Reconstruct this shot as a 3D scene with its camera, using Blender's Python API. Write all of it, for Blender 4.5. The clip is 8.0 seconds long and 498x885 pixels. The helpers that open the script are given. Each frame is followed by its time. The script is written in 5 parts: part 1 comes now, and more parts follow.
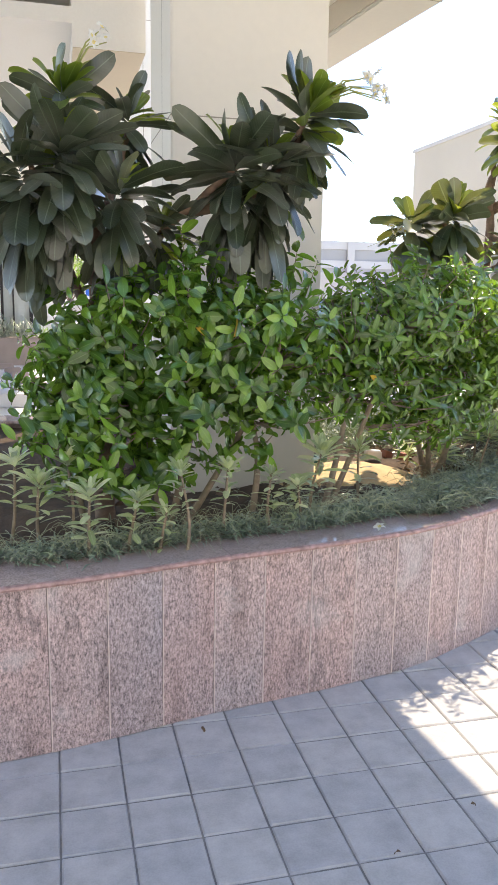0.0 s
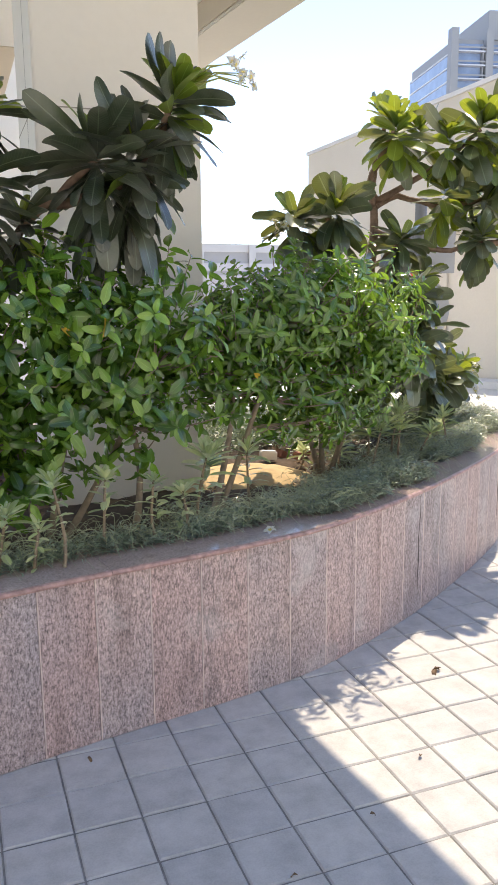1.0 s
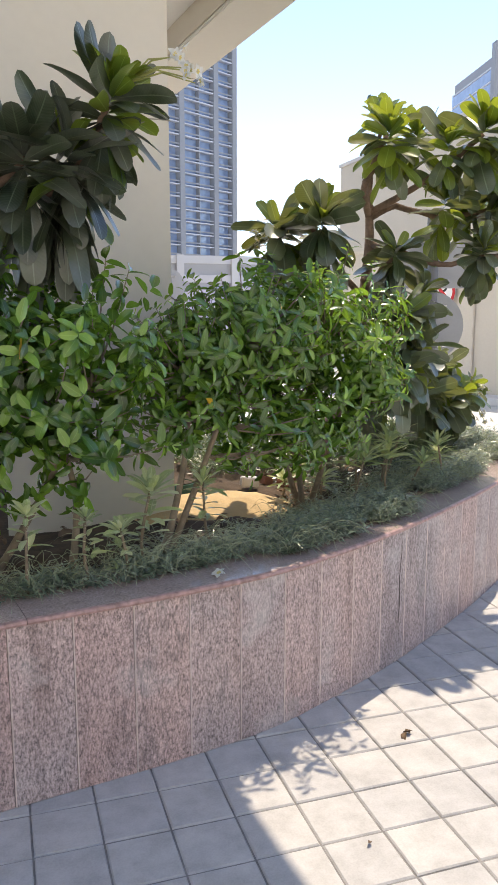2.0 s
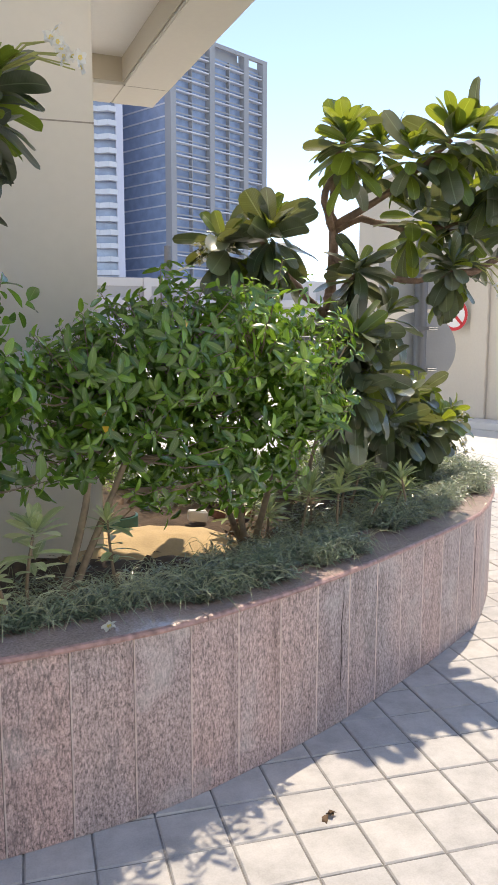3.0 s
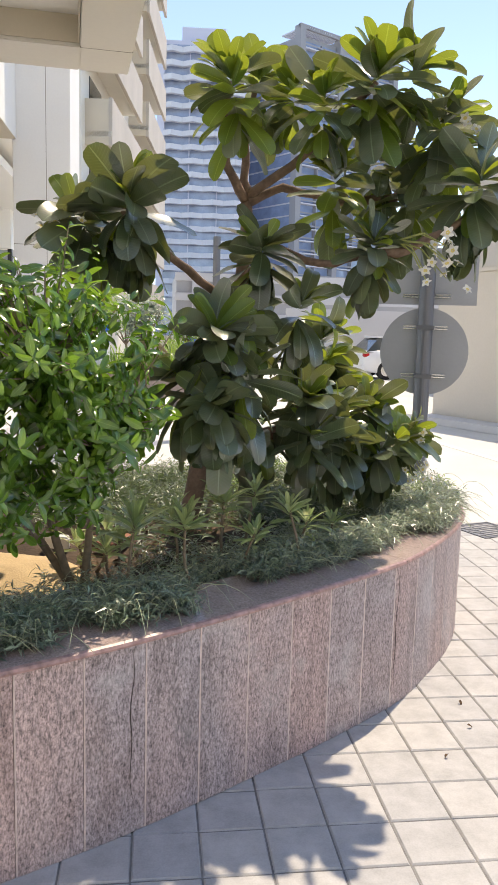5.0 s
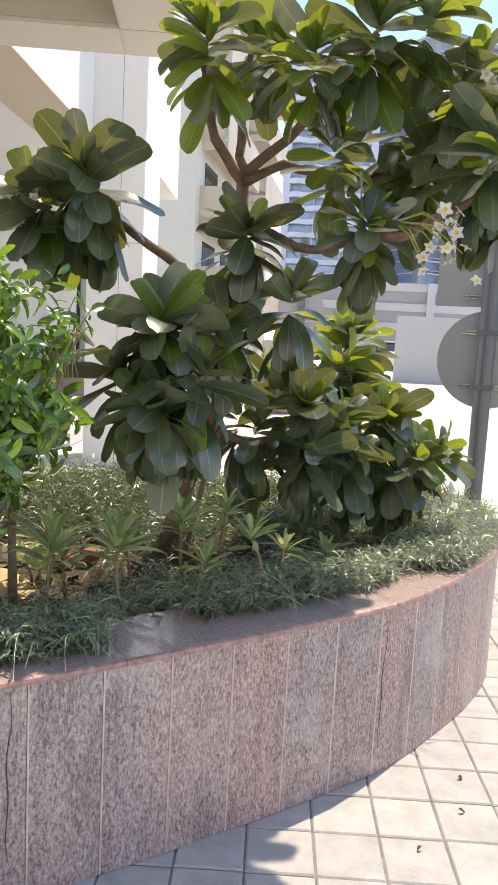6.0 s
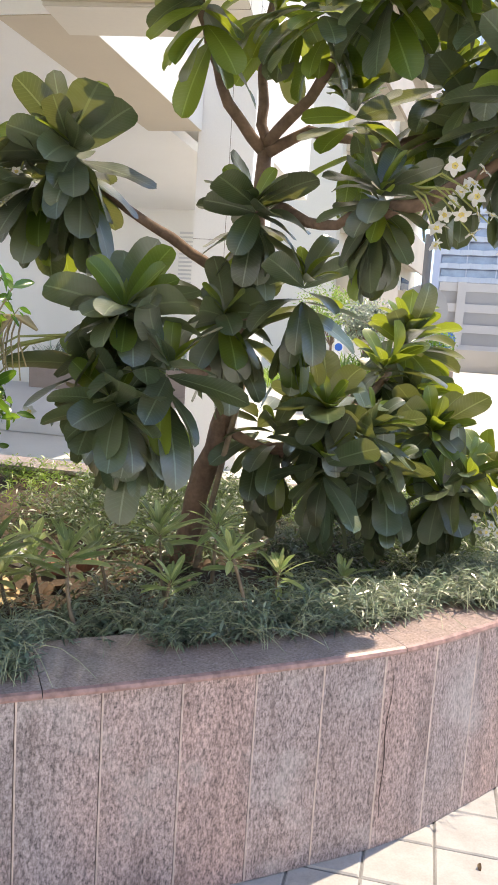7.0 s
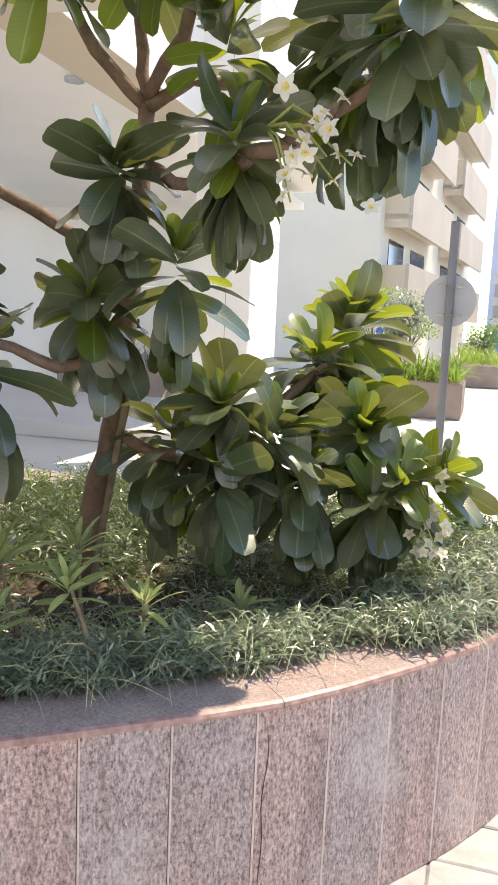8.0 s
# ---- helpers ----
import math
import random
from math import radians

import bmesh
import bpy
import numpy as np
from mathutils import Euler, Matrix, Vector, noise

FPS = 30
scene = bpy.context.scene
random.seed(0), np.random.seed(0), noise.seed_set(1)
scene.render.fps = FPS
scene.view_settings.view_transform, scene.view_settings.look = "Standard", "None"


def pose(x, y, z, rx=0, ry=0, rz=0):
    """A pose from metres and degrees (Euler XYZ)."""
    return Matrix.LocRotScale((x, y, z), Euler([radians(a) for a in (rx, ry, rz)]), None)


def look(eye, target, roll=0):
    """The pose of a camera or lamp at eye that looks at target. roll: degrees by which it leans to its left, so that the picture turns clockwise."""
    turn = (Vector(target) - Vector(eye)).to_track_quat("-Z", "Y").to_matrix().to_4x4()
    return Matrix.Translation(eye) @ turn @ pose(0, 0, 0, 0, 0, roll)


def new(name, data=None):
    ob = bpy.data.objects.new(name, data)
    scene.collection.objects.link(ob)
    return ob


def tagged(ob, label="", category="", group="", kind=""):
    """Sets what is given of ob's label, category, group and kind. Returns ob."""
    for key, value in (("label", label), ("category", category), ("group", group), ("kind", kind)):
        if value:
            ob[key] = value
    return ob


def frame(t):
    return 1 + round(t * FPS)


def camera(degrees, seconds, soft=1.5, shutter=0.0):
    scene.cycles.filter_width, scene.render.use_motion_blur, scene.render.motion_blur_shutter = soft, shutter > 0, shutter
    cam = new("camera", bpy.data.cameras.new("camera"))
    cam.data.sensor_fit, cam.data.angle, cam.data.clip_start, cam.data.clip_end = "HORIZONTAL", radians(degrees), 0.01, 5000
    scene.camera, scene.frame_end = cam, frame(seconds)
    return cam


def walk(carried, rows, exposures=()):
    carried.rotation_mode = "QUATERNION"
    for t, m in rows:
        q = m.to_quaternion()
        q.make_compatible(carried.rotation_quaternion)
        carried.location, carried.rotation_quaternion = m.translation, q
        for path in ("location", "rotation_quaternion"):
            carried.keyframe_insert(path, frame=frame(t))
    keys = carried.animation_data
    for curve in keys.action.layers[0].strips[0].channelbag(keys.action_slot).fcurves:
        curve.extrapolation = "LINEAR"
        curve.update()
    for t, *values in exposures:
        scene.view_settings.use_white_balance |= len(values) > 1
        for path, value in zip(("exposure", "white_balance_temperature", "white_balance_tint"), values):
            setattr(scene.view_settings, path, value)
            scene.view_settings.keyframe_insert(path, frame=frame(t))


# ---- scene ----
cam = camera(35.6, 8.0, soft=0.8)
METRES, EYE, TILT, LEAN, TURN = 4.4, 1.54, 0.0, 0.0, -14.1
ROWS = [
    (0.0, 0.0, 0.0, 0.0, 0.19, -10.86, -0.99),
    (0.5, 0.0045, 0.0125, -0.0025, -3.78, -10.7, -0.27),
    (1.0, 0.0272, 0.0312, -0.0064, -6.69, -10.53, 0.48),
    (2.5, 0.1517, 0.1305, -0.0008, -2.29, -8.82, -0.21),
    (3.0, 0.2024, 0.1658, -0.0071, -1.66, -7.89, -0.13),
    (3.5, 0.2619, 0.1983, -0.0039, -0.07, -7.75, -0.3),
    (4.0, 0.3085, 0.2397, -0.0108, 1.92, -7.8, -0.47),
    (4.5, 0.3677, 0.2946, -0.0071, 4.32, -7.94, -0.91),
    (5.0, 0.4364, 0.3419, -0.0083, 7.23, -8.12, -1.52),
    (6.5, 0.5765, 0.5145, -0.0151, 21.52, -7.97, -3.4),
    (7.0, 0.6123, 0.57, -0.0174, 27.13, -8.24, -3.65),
    (7.5, 0.6381, 0.6412, -0.0152, 31.36, -8.34, -3.73),
    (8.0, 0.6713, 0.7061, -0.0216, 31.29, -8.4, -2.39),
]
walk(cam, [(t, pose(0, 0, EYE, TILT, LEAN, TURN) @ pose(METRES * x, METRES * y, METRES * z, 90 + pitch, roll, yaw)) for t, x, y, z, yaw, pitch, roll in ROWS],
     [(0.0, 2.18, 8200, 12), (1.0, 1.9, 8200, 12), (2.5, 1.66, 8150, 12), (4.5, 1.52, 8250, 12), (6.5, 1.8, 8250, 12), (8.0, 1.92, 8500, 12)])

# ---------------------------------------------------------------- light
world = bpy.data.worlds.new("sky")
scene.world = world
world.use_nodes = True
SUN = Vector((0.345, 0.385, 1.0)).normalized()
wn = world.node_tree
sky = wn.nodes.new("ShaderNodeTexSky")
sky.sky_type = "NISHITA"
sky.sun_disc = False
sky.sun_elevation = math.asin(SUN.z)
sky.sun_rotation = math.atan2(SUN.x, SUN.y)
sky.air_density, sky.dust_density, sky.ozone_density = 0.52, 0.0, 1.4
wn.links.new(sky.outputs[0], wn.nodes["Background"].inputs[0])
wn.nodes["Background"].inputs[1].default_value = 0.15
sun_data = bpy.data.lights.new("sun", "SUN")
sun_data.energy, sun_data.angle, sun_data.color = 1.65, radians(0.6), (1.0, 0.95, 0.87)
sun = new("sun", sun_data)
sun.matrix_world = look(SUN * 40, (0, 0, 0))


# ---------------------------------------------------------------- materials
def material(name, build, rough=0.6, spec=0.4, metal=0.0):
    """A node material; build(nodes, links, bsdf) wires its colour and relief."""
    m = bpy.data.materials.new(name)
    m.use_nodes = True
    n, l = m.node_tree.nodes, m.node_tree.links
    b = n["Principled BSDF"]
    b.inputs["Roughness"].default_value = rough
    b.inputs["Specular IOR Level"].default_value = spec
    b.inputs["Metallic"].default_value = metal
    build(n, l, b)
    return m


def tex(n, l, kind, scale, coord="Object", stretch=(1, 1, 1), **kw):
    c = n.new("ShaderNodeTexCoord") if coord != "World" else n.new("ShaderNodeNewGeometry")
    mp = n.new("ShaderNodeMapping")
    mp.inputs["Scale"].default_value = stretch
    l.new(c.outputs["Position" if coord == "World" else coord], mp.inputs["Vector"])
    t = n.new("ShaderNodeTex" + kind)
    t.inputs["Scale"].default_value = scale
    for k, v in kw.items():
        t.inputs[k].default_value = v
    l.new(mp.outputs[0], t.inputs["Vector"])
    return t


def ramp(n, l, src, *stops):
    r = n.new("ShaderNodeValToRGB")
    e = r.color_ramp.elements
    while len(e) < len(stops):
        e.new(0.5)
    for el, (p, c) in zip(e, stops):
        el.position, el.color = p, (*c, 1)
    l.new(src, r.inputs[0])
    return r.outputs[0]


def blend(n, l, fac, a, b, mode="MIX"):
    mx = n.new("ShaderNodeMix")
    mx.data_type, mx.blend_type = "RGBA", mode
    for sock, v in ((mx.inputs["Factor"], fac), (mx.inputs["A"], a), (mx.inputs["B"], b)):
        if isinstance(v, bpy.types.NodeSocket):
            l.new(v, sock)
        elif isinstance(v, (int, float)):
            sock.default_value = v
        else:
            sock.default_value = (*v, 1)
    return mx.outputs["Result"]


def relief(n, l, b, src, strength, dist=0.01):
    bp = n.new("ShaderNodeBump")
    bp.inputs["Strength"].default_value, bp.inputs["Distance"].default_value = strength, dist
    l.new(src, bp.inputs["Height"])
    l.new(bp.outputs[0], b.inputs["Normal"])


def plain(name, col, rough=0.6, spec=0.4, metal=0.0, var=0.12, scale=3.0, fine=60.0, bump=0.08, vary=0.0):
    """A painted or mineral surface with blotches, grain and a little wear."""
    def build(n, l, b):
        big = tex(n, l, "Noise", scale, "World", Detail=4.0)
        small = tex(n, l, "Noise", fine, "World", Detail=3.0)
        dark = tuple(c * (1 - var) for c in col)
        light = tuple(min(1, c * (1 + var * 0.6)) for c in col)
        c = ramp(n, l, big.outputs[0], (0.3, dark), (0.7, light))
        c = blend(n, l, 0.25, c, ramp(n, l, small.outputs[0], (0.35, dark), (0.65, light)))
        if vary:
            info = n.new("ShaderNodeObjectInfo")
            c = blend(n, l, vary, c, ramp(n, l, info.outputs["Random"], (0, tuple(x * 0.6 for x in col)), (1, tuple(min(1, x * 1.25) for x in col))))
        l.new(c, b.inputs["Base Color"])
        relief(n, l, b, small.outputs[0], bump, 0.004)
    return material(name, build, rough, spec, metal)


def granite(n, l, b, pol=False):
    sp = tex(n, l, "Voronoi", 240, "World")
    no = tex(n, l, "Noise", 150, "World", (1, 1, 0.42), Detail=5.0, Roughness=0.7)
    fleck = tex(n, l, "Noise", 120, "World", (1, 1, 0.4), Detail=4.0, Roughness=0.6)
    big = tex(n, l, "Noise", 2.6, "World", (1, 1, 0.5), Detail=4.0)
    streak = tex(n, l, "Noise", 14, "World", (1, 1, 0.16), Detail=5.0, Roughness=0.65)
    c = ramp(n, l, no.outputs[0], (0.36, (0.060, 0.052, 0.054)), (0.44, (0.30, 0.250, 0.245)), (0.54, (0.57, 0.478, 0.465)), (0.66, (0.82, 0.755, 0.745)))
    c = blend(n, l, 0.32, c, ramp(n, l, sp.outputs["Color"], (0.1, (0.12, 0.105, 0.105)), (0.8, (0.72, 0.63, 0.62))))
    c = blend(n, l, ramp(n, l, fleck.outputs[0], (0.58, (0, 0, 0)), (0.70, (0.2, 0.2, 0.2) if pol else (0.38, 0.38, 0.38))), c, (0.12, 0.10, 0.10))
    pink = ramp(n, l, big.outputs[0], (0.35, (0.80, 0.81, 0.86)), (0.62, (1.0, 0.87, 0.85)))
    c = blend(n, l, 0.8, c, pink, "MULTIPLY")
    c = blend(n, l, 0.55, c, ramp(n, l, streak.outputs[0], (0.33, (0.42, 0.38, 0.37)), (0.5, (1, 1, 1))), "MULTIPLY")
    info = n.new("ShaderNodeObjectInfo")
    c = blend(n, l, 0.55, c, ramp(n, l, info.outputs["Random"], (0, (0.70, 0.72, 0.77)), (0.5, (1, 0.96, 0.95)), (1, (1.0, 0.82, 0.78))), "MULTIPLY")
    vein = tex(n, l, "Noise", 4.0, "World", (1, 1, 0.22), Detail=5.0, Roughness=0.6)
    c = blend(n, l, ramp(n, l, vein.outputs[0], (0.612, (0, 0, 0)), (0.62, (0.55, 0.55, 0.55)), (0.63, (0, 0, 0))), c, (0.10, 0.085, 0.085))
    # random whitish blotches over the stone
    whitish = tex(n, l, "Noise", 4.5, "World", Detail=6.0)
    c = blend(n, l, ramp(n, l, whitish.outputs[0], (0.57, (0, 0, 0)), (0.75, (0.45, 0.45, 0.45))), c, (0.62, 0.60, 0.60))
    if pol:
        c = blend(n, l, 0.5, c, (0.48, 0.375, 0.34))
    l.new(c, b.inputs["Base Color"])
    relief(n, l, b, no.outputs[0], 0.01 if pol else 0.12, 0.002)


GRANITE = material("flamed pink granite", lambda n, l, b: granite(n, l, b), 0.42, 0.5)
GRANITE_CAP = material("polished pink granite", lambda n, l, b: granite(n, l, b, True), 0.09, 0.6)
PINK_EDGE = plain("pink granite edge", (0.43, 0.27, 0.25), 0.35, 0.4, var=0.45, scale=40)
CRACK = plain("dark stone crack", (0.07, 0.055, 0.05), 0.9)
# pale strip down one upright edge of every panel
ARRIS = plain("pale granite panel edge", (0.70, 0.59, 0.56), 0.6, var=0.25, scale=25)
JOINT = plain("dark joint grout", (0.24, 0.19, 0.18), 0.9, var=0.5, scale=5)


def paver(n, l, b):
    big = tex(n, l, "Noise", 1.1, "World", Detail=5.0)
    mid = tex(n, l, "Noise", 9, "World", Detail=6.0, Roughness=0.65)
    fine = tex(n, l, "Noise", 160, "World", Detail=3.0)
    info = n.new("ShaderNodeObjectInfo")
    isl = n.new("ShaderNodeNewGeometry")
    add = n.new("ShaderNodeMath")
    l.new(info.outputs["Random"], add.inputs[0]), l.new(isl.outputs["Random Per Island"], add.inputs[1])
    fr = n.new("ShaderNodeMath")
    fr.operation = "FRACT"
    l.new(add.outputs[0], fr.inputs[0])
    c = ramp(n, l, mid.outputs[0], (0.3, (0.40, 0.395, 0.39)), (0.55, (0.52, 0.515, 0.51)), (0.75, (0.61, 0.60, 0.59)))
    c = blend(n, l, 0.5, c, ramp(n, l, big.outputs[0], (0.35, (0.85, 0.85, 0.87)), (0.65, (1, 0.98, 0.95))), "MULTIPLY")
    c = blend(n, l, 0.6, c, ramp(n, l, fr.outputs[0], (0, (0.82, 0.82, 0.84)), (1, (1.0, 0.97, 0.94))), "MULTIPLY")
    c = blend(n, l, 0.10, c, ramp(n, l, fine.outputs[0], (0.35, (0.25, 0.25, 0.25)), (0.6, (0.6, 0.6, 0.6))))
    st = tex(n, l, "Noise", 3.2, "World", Detail=8.0, Roughness=0.7)
    c = blend(n, l, ramp(n, l, st.outputs[0], (0.60, (0, 0, 0)), (0.78, (0.5, 0.5, 0.5))), c, (0.25, 0.24, 0.23))
    l.new(c, b.inputs["Base Color"])
    relief(n, l, b, mid.outputs[0], 0.12, 0.004)


PAVER = material("worn concrete paver", paver, 0.72, 0.35)
BED = plain("sandy joint bed", (0.24, 0.235, 0.23), 0.95, var=0.3, scale=15)
ASPHALT = plain("sun-bleached concrete drive", (0.62, 0.61, 0.58), 0.9, var=0.12, scale=0.7, fine=40)
PAINT_LINE = plain("worn white road paint", (0.78, 0.78, 0.76), 0.7, var=0.15)
SOIL = plain("dark damp soil", (0.085, 0.058, 0.04), 0.95, var=0.5, scale=9, fine=70, bump=0.8)
SAND = plain("dry yellow sand", (0.52, 0.38, 0.22), 0.95, var=0.2, scale=8, fine=120, bump=0.5)
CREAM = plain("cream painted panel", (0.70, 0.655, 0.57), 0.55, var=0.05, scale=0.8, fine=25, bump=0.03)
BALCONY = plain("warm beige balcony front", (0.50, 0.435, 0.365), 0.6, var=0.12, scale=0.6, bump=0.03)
# darker cream; on the balcony side walls it stands for shade
CREAM_DARK = plain("darker beige panel", (0.58, 0.50, 0.385), 0.55, var=0.05, scale=1.2, bump=0.03)
WHITE_WALL = plain("white facade paint", (0.84, 0.82, 0.775), 0.6, var=0.05, scale=0.7, bump=0.03)
SEAM = plain("grey-brown panel seam", (0.33, 0.29, 0.24), 0.8)
BEIGE = plain("beige rendered wall", (0.60, 0.55, 0.48), 0.8, var=0.08, scale=0.5, fine=30, bump=0.15)
GREY_PAINT = plain("grey rendered wall", (0.42, 0.42, 0.43), 0.8, var=0.1, scale=0.3)
BAND = plain("pale grey concrete band", (0.62, 0.61, 0.61), 0.8, var=0.08, scale=0.4)
SIGN_GREY = plain("grey sign back", (0.38, 0.395, 0.42), 0.45, 0.4, 0.3, var=0.06, scale=5)
POLE = plain("grey steel post", (0.17, 0.175, 0.19), 0.45, 0.4, 0.4, var=0.1)
STEEL = plain("bright steel strap", (0.62, 0.63, 0.65), 0.25, 0.5, 0.9, var=0.05)
SIGN_WHITE = plain("white sign face", (0.8, 0.8, 0.8), 0.4, var=0.03)
SIGN_RED = plain("red sign paint", (0.62, 0.03, 0.04), 0.4, var=0.05)
SIGN_BLUE = plain("blue sign paint", (0.02, 0.13, 0.55), 0.4, var=0.05)
BLACK = plain("black frame", (0.02, 0.02, 0.022), 0.4, var=0.2)
RUBBER = plain("black rubber", (0.025, 0.025, 0.025), 0.8, var=0.2)
CAR_WHITE = plain("white car paint", (0.80, 0.80, 0.81), 0.2, 0.6, var=0.02, bump=0.0)
LENS_RED = plain("red lamp lens", (0.5, 0.01, 0.015), 0.2, 0.6, bump=0.0)
BRICK = plain("broken red brick", (0.30, 0.135, 0.09), 0.9, var=0.3, scale=20, bump=0.5)
PLANTER_BOX = plain("brown stone planter", (0.33, 0.26, 0.23), 0.7, var=0.15, scale=4)
TRAY = plain("green plastic tray", (0.022, 0.10, 0.082), 0.4, var=0.1)
DRY = plain("dry brown leaf", (0.15, 0.095, 0.058), 0.8, var=0.3, scale=30)


def glass_mat(name, col, rough=0.05):
    return plain(name, col, rough, 0.9, 0.0, var=0.25, scale=0.4, bump=0.0)


# tower glass lightened, so that distance haze sits in its colour
TOWER_GLASS = glass_mat("blue tower glass lightened for haze", (0.24, 0.32, 0.48))
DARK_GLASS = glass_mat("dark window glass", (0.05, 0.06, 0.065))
# the far tower's glass, paled further to stand for haze
HAZE_PALED_GLASS = glass_mat("window glass paled for haze", (0.33, 0.39, 0.52))
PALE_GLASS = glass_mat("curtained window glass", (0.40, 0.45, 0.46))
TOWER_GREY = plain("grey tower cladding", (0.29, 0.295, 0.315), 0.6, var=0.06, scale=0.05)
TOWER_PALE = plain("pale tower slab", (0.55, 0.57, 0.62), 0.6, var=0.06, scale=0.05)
# wall paled towards lilac, as distance haze would do
TOWER_LILAC = plain("lilac tower wall paled for haze", (0.50, 0.52, 0.62), 0.6, var=0.06, scale=0.05)


def leafy(name, dark, mid, light, rough=0.38, trans=0.35, veins=True, tcol=None, patch=0.0, ribs=0.5, coat=0.35):
    """A leaf: colour by leaf, pale midrib and side veins along its own u, v, light that shines through."""
    m = bpy.data.materials.new(name)
    m.use_nodes = True
    n, l = m.node_tree.nodes, m.node_tree.links
    b = n["Principled BSDF"]
    info, geo = n.new("ShaderNodeObjectInfo"), n.new("ShaderNodeNewGeometry")
    add, fr = n.new("ShaderNodeMath"), n.new("ShaderNodeMath")
    l.new(info.outputs["Random"], add.inputs[0]), l.new(geo.outputs["Random Per Island"], add.inputs[1])
    fr.operation = "FRACT"
    l.new(add.outputs[0], fr.inputs[0])
    c = ramp(n, l, fr.outputs[0], (0.0, dark), (0.55, mid), (1.0, light))
    blot = tex(n, l, "Noise", 22, "World", Detail=4.0)
    c = blend(n, l, 0.5, c, ramp(n, l, blot.outputs[0], (0.3, (0.6, 0.62, 0.6)), (0.65, (1.1, 1.08, 1.0))), "MULTIPLY")
    if patch:
        dust = tex(n, l, "Noise", 7, "World", Detail=5.0)
        c = blend(n, l, ramp(n, l, dust.outputs[0], (0.42, (0, 0, 0)), (0.7, (patch,) * 3)), c, (0.23, 0.23, 0.20))
    if veins:
        uv = n.new("ShaderNodeUVMap")
        sep = n.new("ShaderNodeSeparateXYZ")
        l.new(uv.outputs[0], sep.inputs[0])

        def mth(op, a, bb=None):
            k = n.new("ShaderNodeMath")
            k.operation = op
            for i, v in enumerate((a, bb)):
                if isinstance(v, bpy.types.NodeSocket):
                    l.new(v, k.inputs[i])
                elif v is not None:
                    k.inputs[i].default_value = v
            return k.outputs[0]
        u = mth("ABSOLUTE", mth("SUBTRACT", mth("MULTIPLY", sep.outputs[0], 2.0), 1.0))
        rib = mth("LESS_THAN", u, 0.055)
        side = mth("SINE", mth("MULTIPLY", mth("SUBTRACT", mth("MULTIPLY", sep.outputs[1], 20.0), mth("MULTIPLY", u, 2.2)), 6.283))
        vein = mth("GREATER_THAN", side, 0.86)
        c = blend(n, l, mth("MULTIPLY", vein, 0.24), c, tuple(min(1, x * 1.6 + 0.05) for x in mid))
        c = blend(n, l, mth("MULTIPLY", rib, ribs), c, tuple(min(1, x * 1.8 + 0.10) for x in light))
        relief(n, l, b, side, 0.05, 0.004)
    l.new(c, b.inputs["Base Color"])
    b.inputs["Roughness"].default_value = rough
    b.inputs["Specular IOR Level"].default_value = 0.75
    b.inputs["Coat Weight"].default_value, b.inputs["Coat Roughness"].default_value = coat, 0.26
    tr = n.new("ShaderNodeBsdfTranslucent")
    l.new(blend(n, l, 0.75, c, tcol or tuple(min(1, x * 2.6) for x in light)), tr.inputs["Color"])
    mix = n.new("ShaderNodeMixShader")
    mix.inputs[0].default_value = trans
    l.new(b.outputs[0], mix.inputs[1]), l.new(tr.outputs[0], mix.inputs[2])
    l.new(mix.outputs[0], n["Material Output"].inputs[0])
    return m


LEAF_OLD = leafy("dusty dark frangipani leaf", (0.028, 0.054, 0.030), (0.052, 0.096, 0.052), (0.100, 0.145, 0.072), 0.34, 0.17, tcol=(0.44, 0.46, 0.09), patch=0.50, coat=0.6)
# dusty copy of the leaf above, darkened because its tree stands in shade
LEAF_DUSTY_SHADE = leafy("dusty long frangipani leaf darkened for shade", (0.020, 0.033, 0.020), (0.036, 0.056, 0.033), (0.070, 0.100, 0.056), 0.34, 0.10, tcol=(0.30, 0.32, 0.08), patch=0.50, coat=0.3)
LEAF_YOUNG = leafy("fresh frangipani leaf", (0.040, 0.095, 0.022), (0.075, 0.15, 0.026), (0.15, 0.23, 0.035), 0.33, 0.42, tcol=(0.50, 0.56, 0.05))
LEAF_SHRUB = leafy("glossy shrub leaf", (0.013, 0.050, 0.010), (0.055, 0.16, 0.024), (0.25, 0.46, 0.06), 0.20, 0.34, tcol=(0.36, 0.60, 0.06), ribs=0.2, coat=0.8)
LEAF_PALE = leafy("variegated rosette leaf", (0.22, 0.32, 0.08), (0.45, 0.55, 0.19), (0.78, 0.81, 0.46), 0.45, 0.30, ribs=0.45)
LEAF_ROSETTE = leafy("green rosette leaf", (0.10, 0.18, 0.05), (0.22, 0.33, 0.10), (0.46, 0.54, 0.22), 0.42, 0.30, ribs=0.5)
LEAF_COVER = leafy("grey-green creeping leaf", (0.034, 0.076, 0.046), (0.095, 0.178, 0.105), (0.42, 0.53, 0.36), 0.32, 0.25, veins=False)
# green bush leaf, made darker to carry the deep shadow behind the trunk
LEAF_BUSH = leafy("bushy leaf darkened for shadow", (0.016, 0.034, 0.012), (0.040, 0.075, 0.024), (0.13, 0.19, 0.06), 0.45, 0.2, veins=False)
LEAF_GRASS = leafy("bright grass blade", (0.05, 0.11, 0.02), (0.10, 0.19, 0.03), (0.22, 0.32, 0.05), 0.5, 0.35, veins=False)
LEAF_YELLOW = plain("yellowed leaf", (0.65, 0.42, 0.04), 0.5, var=0.2, scale=30)
